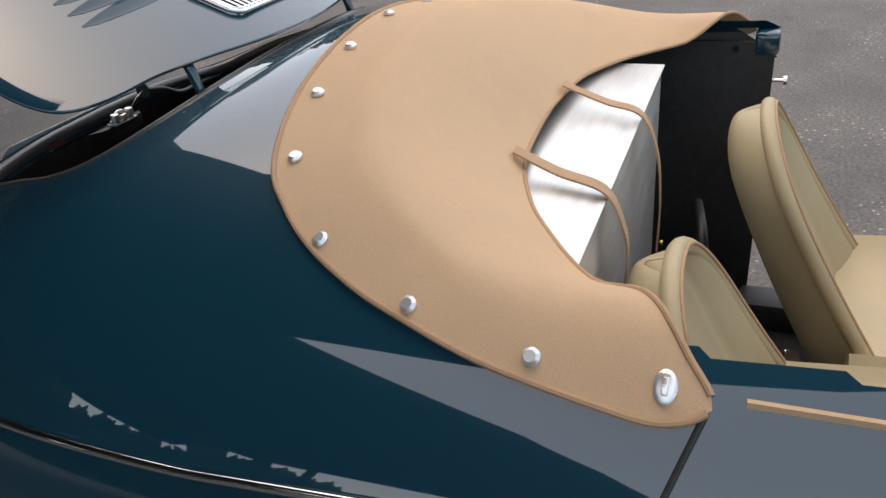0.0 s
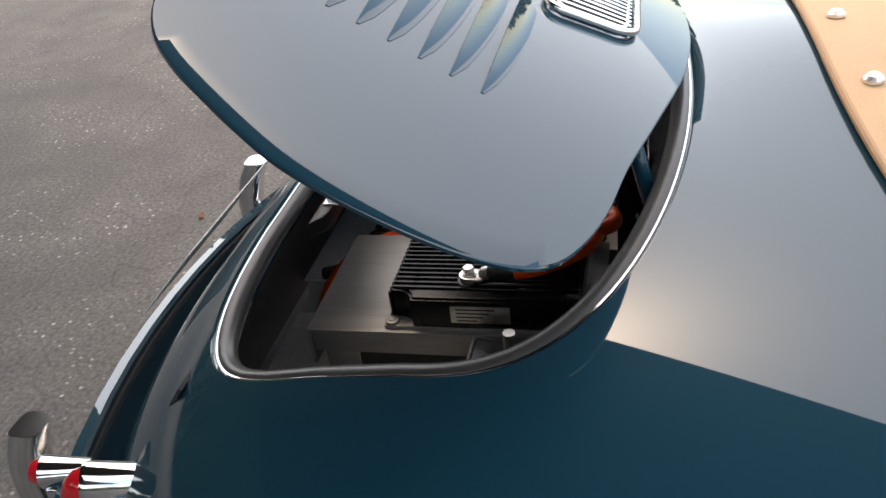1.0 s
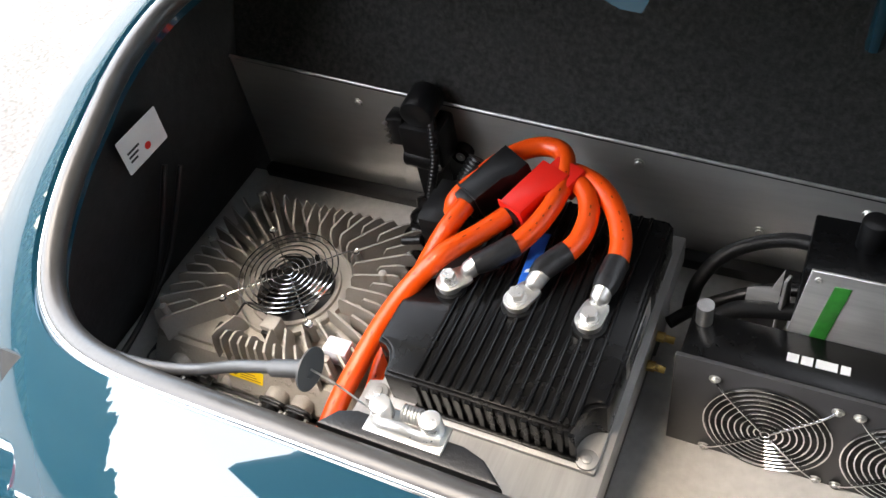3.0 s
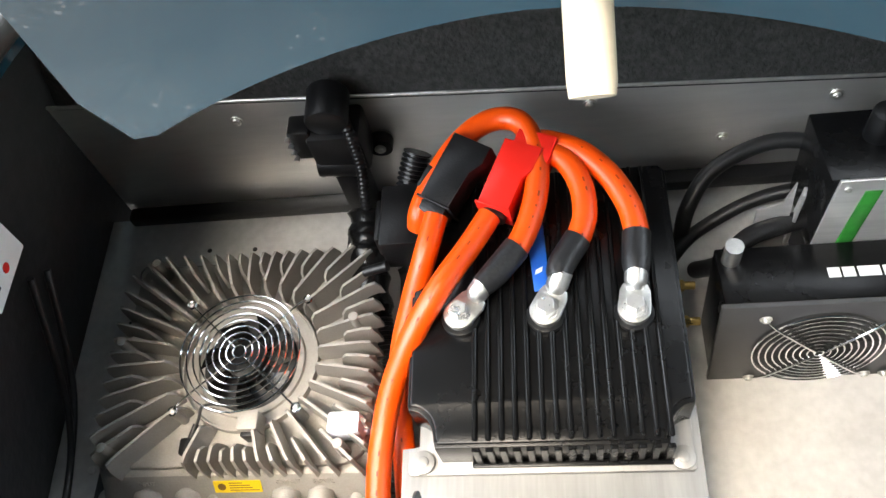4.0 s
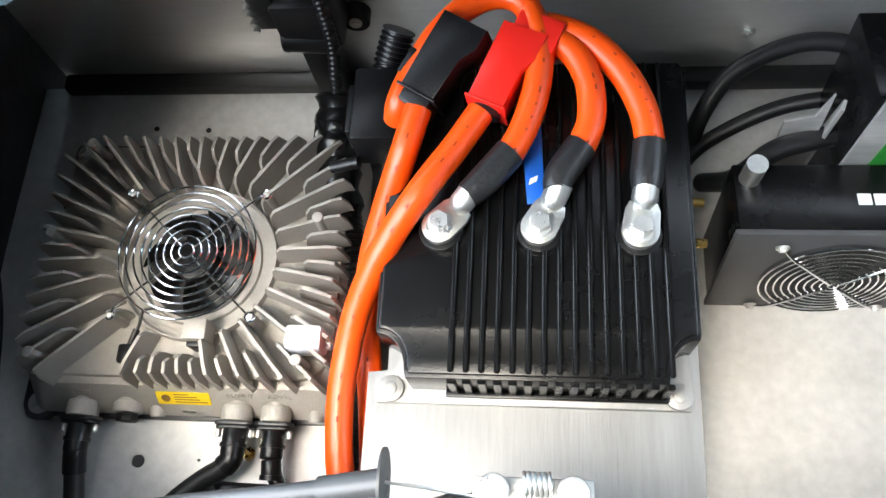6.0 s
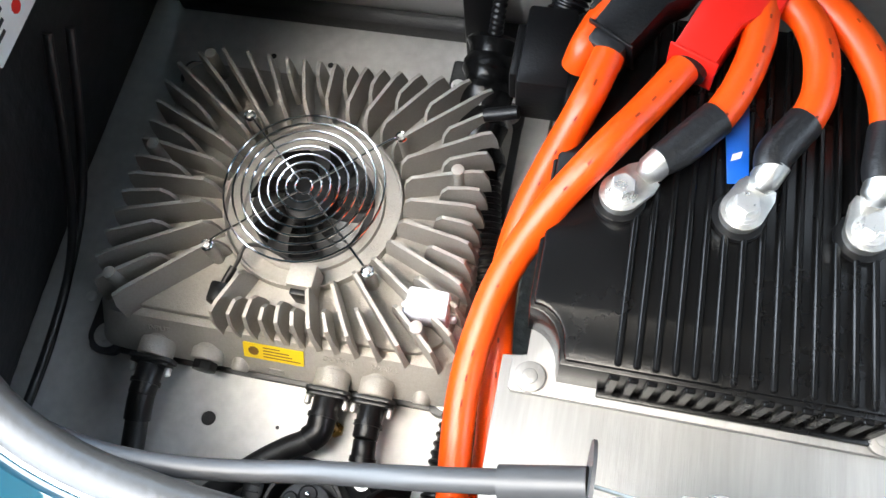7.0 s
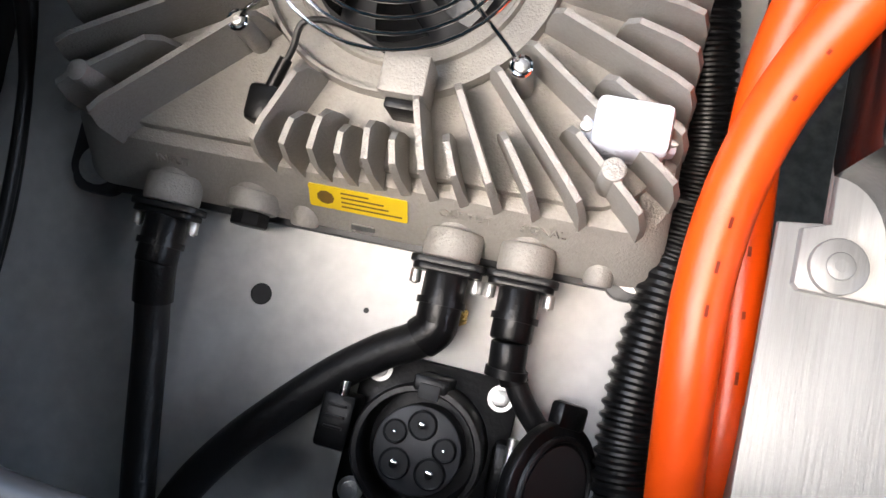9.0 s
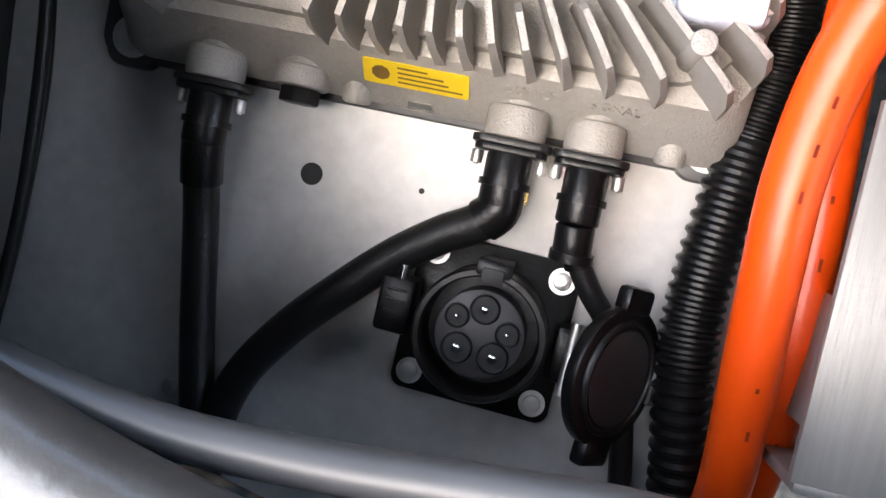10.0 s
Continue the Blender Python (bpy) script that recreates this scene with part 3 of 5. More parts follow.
for x in (XC - 0.455, XC + 0.455):
    s = 1 if x > XC else -1
    y = -0.246
    a = Vector((x, y, 0.118))
    out = Vector((s * 0.35, -0.85, 0.25)).normalized()
    side = Vector((1, 0, 0)) - out * out.x
    side.normalize()
    upv = side.cross(out) * -1
    if upv.z < 0:
        upv = -upv
    def ring(r, h, d, n=28):
        return [a + side * r * math.cos(2 * math.pi * i / n) + upv * h * math.sin(2 * math.pi * i / n) + out * d for i in range(n)]
    bm = bmesh.new()
    rr = [[bm.verts.new(p) for p in ring(*q)] for q in ((0.024, 0.046, -0.05), (0.026, 0.049, 0.0), (0.024, 0.046, 0.006), (0.021, 0.042, 0.005))]
    for u, v in zip(rr, rr[1:]):
        for i in range(28):
            bm.faces.new((u[i], u[(i + 1) % 28], v[(i + 1) % 28], v[i]))
    lamp = part("tail_lamp", bm, CHROME, car, "red teardrop tail lamp in a chrome bezel")
    bm = bmesh.new()
    rr = [[bm.verts.new(p) for p in ring(*q)] for q in ((0.021, 0.042, 0.005), (0.019, 0.037, 0.016), (0.012, 0.022, 0.026), (0.003, 0.005, 0.030))]
    for u, v in zip(rr, rr[1:]):
        for i in range(28):
            bm.faces.new((u[i], u[(i + 1) % 28], v[(i + 1) % 28], v[i]))
    bm.faces.new(rr[-1])
    part("lens", bm, REDLENS, lamp)
    stalk = Vector((XC + s * 0.423, -0.262, 0.122))
    tip = stalk + Vector((s * 0.012, -0.052, 0.004))
    bm = cyl(stalk, tip, 0.012, seg=24, r2=0.019)
    small = part("side_marker", bm, CHROME, car, "small chrome tail marker with a red lens")
    bm = cyl(tip, tip + Vector((s * 0.002, -0.012, 0.001)), 0.018, seg=24, r2=0.013)
    part("lens", bm, REDLENS, small)

# bright trim strip along each flank
for s in (-1, 1):
    pts = []
    for i in range(40):
        y = 0.20 + 0.90 * i / 39
        fr = 0.775 - max(0, (0.56 - y) / 0.925) ** 2.6
        x = XC + s * 0.80 * max(0.02, fr) ** (1 / 3)
        pts.append((x + s * 0.003, y, body_z(x, y) + 0.003))
    part("side_trim", tube(pts, 0.006, raw=True, seg=10), CHROME, car, "bright side trim strip")
# door shut line
pts = [(XC + 0.80 * f ** (1 / 3) + 0.0015, 1.106 - 0.20 * (f - 0.57), body_z(XC + 0.80 * f ** (1 / 3), 1.2) + 0.001) for f in [0.565 + 0.415 * i / 16 for i in range(17)]]
part("shut_line", tube(pts, 0.0032, raw=True, seg=8), MATBLACK, car)

# ---- cockpit ----
part("cockpit_floor", box(XC - 0.62, XC + 0.62, 0.60, 2.2, -0.42, -0.40), CARPET, car, "black carpeted cockpit floor")
part("cockpit_back", box(XC - 0.51, XC + 0.55, 0.60, 0.62, -0.40, 0.14), MATBLACK, car)
part("dash", box(XC - 0.60, XC + 0.60, 2.1, 2.2, -0.4, 0.22, 0.02), MATBLACK, car)
part("door_lining", wall_left(XC + 0.60, -0.40, XC + 0.612, 0.262, 0.64, 2.2, 0.012), MATBLACK, car, "black inner door lining")
part("quarter_lining", wall_left(-0.172, -0.40, -0.165, 0.262, 0.64, 1.155, -0.012), MATBLACK, car, "black inner quarter panel beside the open door")
part("jamb_cap", box(-0.222, -0.160, 1.112, 1.163, 0.232, 0.284, 0.010), PAINT, car, "teal end of the door jamb")
part("rocker", box(XC - 0.60, XC - 0.50, 1.135, 2.2, -0.42, -0.33, 0.02), MATBLACK, car, "black door rocker")
for s in (1,):
    grid = []
    for i in range(13):
        y = 1.140 + 0.975 * i / 12
        grid.append([(XC + s * (0.618 + 0.034 * j / 4), y, body_z(XC + 0.652, 1.2) + 0.006 - 0.004 * (1 - j / 4) ** 2) for j in range(5)])
    part("sill_trim", sheet(grid, 0.010), TAN, car, "tan padded door sill")
bm = cyl((-0.172, 1.153, 0.178), (-0.172, 1.180, 0.178), 0.004)
cyl((-0.172, 1.178, 0.178), (-0.172, 1.185, 0.178), 0.010, bm)
part("striker", bm, CHROME, car, "chrome door striker")
part("lining_snap", cyl((-0.166, 1.075, 0.248), (-0.159, 1.075, 0.248), 0.006), BLACK, car)


def seat(x, shift, drop):
    st = thing("bucket_seat", "beige leather bucket seat with a piped rim and centre seam", "seat", "seats", at=(x, 1.3 + shift, -0.40))

    def section(s):
        """Half width, set-back and height up the back: s from 0 to 1."""
        w = (0.235 - 0.085 * s) * math.sqrt(max(0.0, 1 - max(0, (s - 0.70) / 0.30) ** 2.3))
        return max(0.001, w), shift + 1.112 + 0.25 * (1 - s) ** 1.25, -0.33 + (0.55 - drop) * s

    front, back = [], []
    for i in range(37):
        s = 1 - (1 - i / 36) ** 1.5
        w, y, z = section(s)
        cap = math.sqrt(max(0.0, 1 - max(0.0, (s - 0.78) / 0.22) ** 2))
        rf, rb = [], []
        for j in range(37):
            q = -1 + j / 18
            seam = -0.006 * math.exp(-(q / 0.05) ** 2) - 0.004 * math.exp(-((abs(q) - 0.62) / 0.05) ** 2)
            wing = (0.105 - 0.060 * s) * abs(q) ** 2.6
            edge = max(0.0, 1 - abs(q) ** 8)
            rf.append((x + w * q, y + wing + (0.020 + seam) * edge * cap, z + 0.3 * wing))
            rb.append((x + w * q * 1.01, y + wing - 0.040 * max(0.0, 1 - abs(q) ** 4) * cap - 0.004, z + 0.3 * wing - 0.006 * cap))
        front.append(rf)
        back.append(rb)
    part("backrest", sheet(front, 0.004), LEATHER, st)
    part("back_shell", sheet(back, 0.004), LEATHER, st)
    loop = [Vector(r[0]) for r in front] + [Vector(r[-1]) for r in front[::-1]]
    part("rim", tube([p - Vector((0, 0.010, 0.004)) for p in loop], 0.0135, raw=True, seg=12), LEATHER, st, "padded leather rim")
    part("piping", tube([p + Vector((0, 0.003, 0.002)) for p in loop], 0.0030, raw=True, seg=8), TANEDGE, st)
    grid = []
    for i in range(17):
        s = i / 16
        grid.append([(x + (0.225 + 0.012 * s) * (-1 + j / 10), shift + 1.32 + 0.44 * s, -0.185 + 0.03 * s - 0.20 * max(0, s - 0.85) + 0.06 * abs(-1 + j / 10) ** 4 + 0.012 * (1 - abs(-1 + j / 10) ** 2)) for j in range(21)])
    part("cushion", sheet(grid, 0.09), LEATHER, st)
    part("seat_base", box(x - 0.18, x + 0.18, shift + 1.34, shift + 1.72, -0.40, -0.26, 0.01), MATBLACK, st)
    return st


seat(0.71, -0.105, 0.030)
seat(0.17, 0.0, 0.0)

bx = thing("battery_box", "bare aluminium battery box behind the seats", "box", at=(0.5, 0.81, -0.40))
part("case", box(0.095, 0.885, 0.70, 0.948, -0.40, 0.277, 0.006), ALU, bx)
part("top_flange", box(0.090, 0.890, 0.695, 0.953, 0.279, 0.283, 0.001), ALU, bx)
sb = thing("seat_belt", "black seat belt with reel and buckle", "seat belt", at=(0.2, 1.02, -0.4))
part("reel", box(0.10, 0.17, 1.00, 1.06, -0.40, -0.32, 0.012), BLACK, sb)
part("strap", tube([(0.13, 1.03, -0.32), (0.15, 1.06, -0.18), (0.10, 1.05, -0.08), (0.0, 1.03, -0.05)], 0.012, n=6), RUBBER, sb)
part("buckle", box(0.31, 0.36, 1.22, 1.25, -0.25, -0.19, 0.006), CHROME, sb)
part("reel_post", cyl((0.13, 1.03, -0.34), (0.19, 1.03, -0.34), 0.02), BLACK, sb)

# ---- tonneau cover ----
ton = thing("tonneau_cover", "tan canvas tonneau cover fastened with chrome studs", "cover")


TON_O = smooth_path([(0.0, 0.509, 0), (0.16, 0.513, 0), (0.308, 0.531, 0), (0.448, 0.570, 0), (0.509, 0.616, 0), (0.557, 0.671, 0), (0.596, 0.742, 0), (0.620, 0.807, 0), (0.642, 0.878, 0), (0.657, 0.948, 0), (0.672, 1.045, 0), (0.670, 1.088, 0), (0.660, 1.113, 0)], 12)
TON_I = smooth_path([(0.0, 0.812, 0), (0.10, 0.814, 0), (0.214, 0.825, 0), (0.325, 0.864, 0), (0.40, 0.908, 0), (0.468, 0.957, 0), (0.545, 1.028, 0), (0.605, 1.070, 0), (0.628, 1.088, 0), (0.640, 1.100, 0), (0.648, 1.108, 0), (0.652, 1.111, 0)], 12)


def on_half(path, a):
    k = abs(a) * (len(path) - 1)
    i = min(int(k), len(path) - 2)
    p = path[i].lerp(path[i + 1], k - i)
    return math.copysign(p.x, a), p.y


def ton_out(a):
    """Outer edge, a from -1 to 1 across the car."""
    return on_half(TON_O, a)


def ton_in(a):
    return on_half(TON_I, a)


grid, hem_o, hem_i = [], [], []
NA = 96
for i in range(NA + 1):
    a = -1 + 2 * i / NA
    do, yo = ton_out(a)
    di, yi = ton_in(a)
    row = []
    # the free edge hangs to just above the battery box, and meets the rim at its tips
    k = min(1.0, max(0.0, (0.632 - abs(di)) / 0.15))
    fall = (body_z(XC + di, yi) - 0.302 + 0.020 * min(1.0, abs(di) / 0.45)) * k * k * (3 - 2 * k)
    for j in range(17):
        s = j / 16
        d, y = do + (di - do) * s, yo + (yi - yo) * s
        w = max(0.0, (s - 0.36) / 0.64)
        sag = fall * w ** 1.25 + (0.005 * math.sin(9 * a + 5 * s) + 0.004 * math.sin(23 * a + 2)) * s * (1 - s) * (1 - abs(a))
        row.append(Vector((XC + d, y, body_z(XC + d, y) + 0.006 - sag)))
    grid.append(row)
    hem_o.append(row[0])
    hem_i.append(row[-1])
bm = sheet(grid)
bmesh.ops.remove_doubles(bm, verts=bm.verts, dist=0.0008)
bmesh.ops.recalc_face_normals(bm, faces=bm.faces)
bmesh.ops.solidify(bm, geom=list(bm.faces), thickness=0.003)
part("canvas", bm, TAN, ton)
part("hem", tube(hem_o[1:-1], 0.004, raw=True, seg=8), TANEDGE, ton)
part("hem", tube(hem_i[1:-1], 0.0035, raw=True, seg=8), TANEDGE, ton)


def normal_at(x, y):
    e = 0.004
    return Vector((-(body_z(x + e, y) - body_z(x - e, y)) / (2 * e), -(body_z(x, y + e) - body_z(x, y - e)) / (2 * e), 1)).normalized()


half = ((0.0, 0.539), (0.158, 0.544), (0.302, 0.561), (0.439, 0.597), (0.551, 0.684), (0.609, 0.811), (0.641, 0.948))
for s in (-1, 1):
    for d, y in half:
        if s < 0 and d == 0:
            continue
        x = XC + s * d
        n = normal_at(x, y)
        p = Vector((x, y, body_z(x, y) + 0.006))
        bm = cyl(p, p + n * 0.006, 0.0055, seg=16)
        cyl(p + n * 0.004, p + n * 0.0075, 0.0095, bm, 20, r2=0.006)
        cyl(p + n * 0.0008, p + n * 0.004, 0.0095, bm, 20)
        part("stud", bm, NICKEL, ton, "chrome snap stud")
    x, y = XC + s * 0.652, 1.072
    n = normal_at(x, y)
    p = Vector((x, y, body_z(x, y) + 0.0085))
    q = n.to_track_quat("Z", "Y").to_matrix().to_4x4()
    bm = bmesh.new()
    bmesh.ops.create_uvsphere(bm, u_segments=20, v_segments=8, radius=1)
    bm.transform(Matrix.Translation(p) @ q @ Matrix.Diagonal((0.0110, 0.0165, 0.003, 1)))
    box(-0.003, 0.003, -0.008, 0.008, 0, 0.010, 0.001, bm, Matrix.Translation(p) @ q)
    part("turn_button", bm, NICKEL, ton, "chrome turn button")
for pts in ([(0.350, 0.812, 0.322), (0.380, 0.890, 0.304), (0.410, 0.955, 0.295), (0.425, 0.985, 0.235), (0.415, 0.993, 0.14), (0.400, 0.990, 0.045)],
            [(0.655, 0.812, 0.322), (0.680, 0.880, 0.304), (0.705, 0.950, 0.293), (0.715, 0.978, 0.245), (0.700, 0.982, 0.19), (0.690, 0.975, 0.12)]):
    path = smooth_path(pts, 8)
    grid = [[p + Vector((w, 0.1 * w, 0)) for w in (-0.013, 0.013)] for p in path]
    st = part("strap", sheet(grid, 0.003), TANEDGE, ton, "hanging tan canvas strap")
    e = path[-1]
    part("strap_snap", cyl(e + Vector((0, 0.004, 0.012)), e + Vector((0, 0.008, 0.012)), 0.005), BRASS, st)

# ---- engine bay: charger ----
ch = thing("battery_charger", "grey cast aluminium charger with radial fins and fan", "charger", at=(0.15, 0.12, 0.0))
CX, CY = 0.1535, 0.117           # fan centre
part("base_plate", slab(rounded(-0.016, 0.296, -0.012, 0.262, 0.012), 0.0015, 0.0075, 0.001), GREYROD, ch, "dark grey mounting flange")
bm = bmesh.new()
rr = []
for y0, ins, z in ((-0.008, 0.0, 0.006), (-0.010, -0.001, 0.021), (-0.009, 0.0, 0.0225), (0.0075, 0.003, 0.0455), (0.010, 0.005, 0.049), (0.014, 0.009, 0.050)):
    rr.append([bm.verts.new((x, y, z)) for x, y in rounded(0.004 + ins, 0.289 - ins, y0, 0.242 - ins, 0.016, 8)])
for u, v in zip(rr, rr[1:]):
    for i in range(len(u)):
        j = (i + 1) % len(u)
        bm.faces.new((u[i], u[j], v[j], v[i]))
bm.faces.new(rr[-1])
bm.faces.new(rr[0][::-1])
part("housing", bm, CAST, ch)
deck = slab(rounded(0.016, 0.279, 0.016, 0.230, 0.030), 0.048, 0.0565, 0.003)
part("deck", deck, CAST, ch)
for x, y in ((0.002, -0.001), (0.279, -0.001), (-0.006, 0.251), (0.283, 0.250)):
    part("foot", slab(rounded(x - 0.0135, x + 0.0135, y - 0.0145, y + 0.0125, 0.009), 0.0012, 0.0100, 0.0012), GREYROD, ch, "dark grey mounting foot")
    screw((x, y, 0.0100), 0.0068, 0.006, ch, "mounting_bolt", hexhead=True)


def charger_edge(a):
    """Distance from the fan centre to the edge of the fin field."""
    c, s = math.cos(a), math.sin(a)
    best = 9
    for lim, comp in ((0.284 - CX, c), (0.010 - CX, c), (0.234 - CY, s), (0.010 - CY, s)):
        if comp * lim > 0:
            best = min(best, lim / comp)
    # clipped corners
    lim = 0.196
    return min(best, lim / max(0.01, abs(c) * 0.80 + abs(s) * 0.88) if abs(c) * abs(s) > 0.2 else best)


def fin(a0, r0, r1, h, shear=0.0):
    """One upright fin with a rounded shoulder at its inner end."""
    bm = bmesh.new()
    d = Vector((math.cos(a0 + shear), math.sin(a0 + shear), 0))
    st = Vector((CX + r0 * math.cos(a0), CY + r0 * math.sin(a0), 0))
    n = Vector((-d.y, d.x, 0))
    L = r1 - r0
    z0 = 0.050
    prof = [(0, z0), (0.0015, z0 + 0.5 * h), (0.004, z0 + 0.82 * h), (0.009, z0 + h), (L - 0.012, z0 + h), (L - 0.004, z0 + 0.93 * h), (L, z0 + 0.55 * h), (L + 0.002, z0 - 0.004)]
    a = [bm.verts.new(st + d * x + n * (0.0022 - 0.0009 * (z - z0) / h) + Vector((0, 0, z))) for x, z in prof]
    b = [bm.verts.new(st + d * x - n * (0.0022 - 0.0009 * (z - z0) / h) + Vector((0, 0, z))) for x, z in prof]
    bm.faces.new(a)
    bm.faces.new(b[::-1])
    for i in range(len(prof)):
        j = (i + 1) % len(prof)
        bm.faces.new((a[j], a[i], b[i], b[j]))
    return bm


NF = 56
for k in range(NF):
    a = 2 * math.pi * (k + 0.5) / NF
    r1 = charger_edge(a)
    deg = math.degrees(a) % 360
    if 228 < deg < 246:              # gap for the fan's lead
        continue
    r0 = 0.070 if k % 2 == 0 else 0.070 + 0.42 * (r1 - 0.070)
    if 255 < deg < 285 and k % 2 == 0:
        r0 = 0.082
    part("fin", fin(a, r0, r1, 0.036), CAST, ch)
for x, y in ((0.257, 0.027), (0.030, 0.028), (0.262, 0.150), (0.026, 0.135), (0.045, 0.222)):
    part("post", cyl((x, y, 0.05), (x, y, 0.088), 0.0055, r2=0.0048, bevel=0.0008), CAST, ch)

# fan in its well
bm = bmesh.new()
rr = []
for r, z in ((0.0705, 0.0575), (0.0695, 0.0640), (0.0680, 0.0640), (0.0670, 0.0585), (0.0560, 0.0570 + 0.001), (0.0550, 0.0610), (0.0535, 0.0610), (0.0525, 0.0585), (0.0480, 0.0585)):
    rr.append([bm.verts.new((CX + r * math.cos(2 * math.pi * i / 64), CY + r * math.sin(2 * math.pi * i / 64), z)) for i in range(64)])
for u, v in zip(rr, rr[1:]):
    for i in range(64):
        bm.faces.new((u[i], u[(i + 1) % 64], v[(i + 1) % 64], v[i]))
part("fan_ring", bm, CAST, ch)
part("fan_well", cyl((CX, CY, 0.0567), (CX, CY, 0.0583), 0.0482, seg=48), MATBLACK, ch)
fan = part("fan_hub", cyl((CX, CY, 0.0584), (CX, CY, 0.074), 0.020, bevel=0.002), BLACK, ch, "black cooling fan")
for k in range(7):
    a0 = 2 * math.pi * k / 7
    grid = []
    for i in range(7):
        r = 0.019 + 0.028 * i / 6
        grid.append([(CX + r * math.cos(a0 + 0.35 * i / 6 + w), CY + r * math.sin(a0 + 0.35 * i / 6 + w), 0.061 + 0.010 * (w + 0.3) / 0.6) for w in (-0.26, -0.1, 0.1, 0.26)])
    part("blade", sheet(grid, 0.0015), GLOSSBLACK, fan)
for k in range(9):
    r = 0.0065 + 0.0535 * k / 8
    part("guard_ring", tube([(CX + r * math.cos(2 * math.pi * i / 40), CY + r * math.sin(2 * math.pi * i / 40), 0.0905) for i in range(40)], 0.00085, raw=True, seg=8, closed=True), CHROME, ch)
for ux, uy in ((-1, 1), (1, 1), (1, -1), (-1, -1)):
    d = Vector((0.0575 * ux, 0.0525 * uy, 0))
    c = Vector((CX, CY, 0.0885))
    part("guard_arm", tube([c + d * 0.08, c + d * 0.6, c + d * 0.93, c + d * 1.02 + Vector((0, 0, -0.003))], 0.0010, n=5, seg=8), CHROME, ch)
    part("guard_eye", tube([c + d * 1.05 + Vector((0.004 * math.cos(i * 0.524), 0.004 * math.sin(i * 0.524), -0.004)) for i in range(12)], 0.0011, raw=True, seg=6, closed=True), CHROME, ch)
    p = c + d * 1.05
    part("guard_post", cyl((p.x, p.y, 0.055), (p.x, p.y, 0.083), 0.0045), CAST, ch)
    screw((p.x, p.y, 0.083), 0.0026, 0.003, ch, washer=False)
# the fan's connector and lead
part("fan_clip", box(CX + 0.004, CX + 0.024, CY - 0.074, CY - 0.056, 0.060, 0.083, 0.0015), CAST, ch)
part("fan_plug", box(CX + 0.007, CX + 0.022, CY - 0.079, CY - 0.0745, 0.057, 0.078, 0.001), BLACK, ch)
part("fan_lead", tube([(CX + 0.008, CY - 0.055, 0.066), (CX - 0.018, CY - 0.047, 0.075), (CX - 0.034, CY - 0.049, 0.078), (CX - 0.038, CY - 0.060, 0.074), (CX - 0.042, CY - 0.068, 0.070)], 0.0015, n=8, seg=8), RUBBER, ch)
bm = cyl((CX - 0.041, CY - 0.064, 0.071), (CX - 0.046, CY - 0.078, 0.068), 0.0030, seg=12)
box(CX - 0.055, CX - 0.041, CY - 0.093, CY - 0.076, 0.058, 0.072, 0.003, bm)
part("lead_boot", bm, BLACK, ch)
# milky plug on the corner
bm = box(0.246, 0.276, 0.036, 0.056, 0.060, 0.0885, 0.003)
box(0.2415, 0.2805, 0.041, 0.052, 0.060, 0.070, 0.002, bm)
part("vent_block", bm, FROST, ch, "milky white plastic block")
for x in (0.2435, 0.2785):
    screw((x, 0.0465, 0.070), 0.0026, 0.003, ch, washer=False)

# front face: glands, label, raised words
FY = -0.005


def gland(x, z, r, name="gland"):
    g = part(name, cyl((x, FY + 0.004, z), (x, FY - 0.010, z), r * 1.28, bevel=0.002, seg=28), CAST, ch)
    out = slab(rounded(-r * 1.65, r * 1.65, -r * 0.9, r * 0.9, r * 0.55), 0, 0.0032, 0.0006, m=Matrix.Translation((x, FY - 0.010, z)) @ Euler((radians(90), 0, 0)).to_matrix().to_4x4())
    part("gasket", out, RUBBER, g)
    out = slab(rounded(-r * 1.5, r * 1.5, -r * 0.8, r * 0.8, r * 0.5), 0, 0.003, 0.0006, m=Matrix.Translation((x, FY - 0.0133, z)) @ Euler((radians(90), 0, 0)).to_matrix().to_4x4())
    part("flange", out, BLACK, g)
    for s in (-1, 1):
        screw((x + s * r * 1.35, FY - 0.0165, z), 0.0026, 0.006, g, axis=(0, -1, 0), washer=False)
    bm = cyl((x, FY - 0.016, z), (x, FY - 0.040, z), r * 0.95, bevel=0.0015, seg=24)
    cyl((x, FY - 0.028, z), (x, FY - 0.031, z), r * 1.08, bm, 24)
    part("collar", bm, BLACK, g, "black plastic collar")
    return g


gland(0.056, 0.030, 0.0105)
gland(0.195, 0.030, 0.0105)
gland(0.229, 0.030, 0.0100)
bm = cyl((0.229, FY - 0.040, 0.028), (0.230, FY - 0.056, 0.026), 0.0085, seg=24, bevel=0.001)
cyl((0.230, FY - 0.052, 0.0265), (0.230, FY - 0.056, 0.026), 0.0098, bm, 24)
part("sleeve", bm, BLACK, ch)
bm = cyl((0.096, FY + 0.004, 0.028), (0.096, FY - 0.006, 0.028), 0.0125, bevel=0.002, seg=28)
part("plug_boss", bm, CAST, ch)
bm = cyl((0.096, FY - 0.006, 0.028), (0.096, FY - 0.013, 0.028), 0.0095, bevel=0.001, seg=8)
part("breather_plug", bm, BLACK, ch)
for x in (0.121, 0.262):
    part("boss", cyl((x, FY + 0.004, 0.024), (x, FY - 0.007, 0.022), 0.0068, bevel=0.0015), CAST, ch)
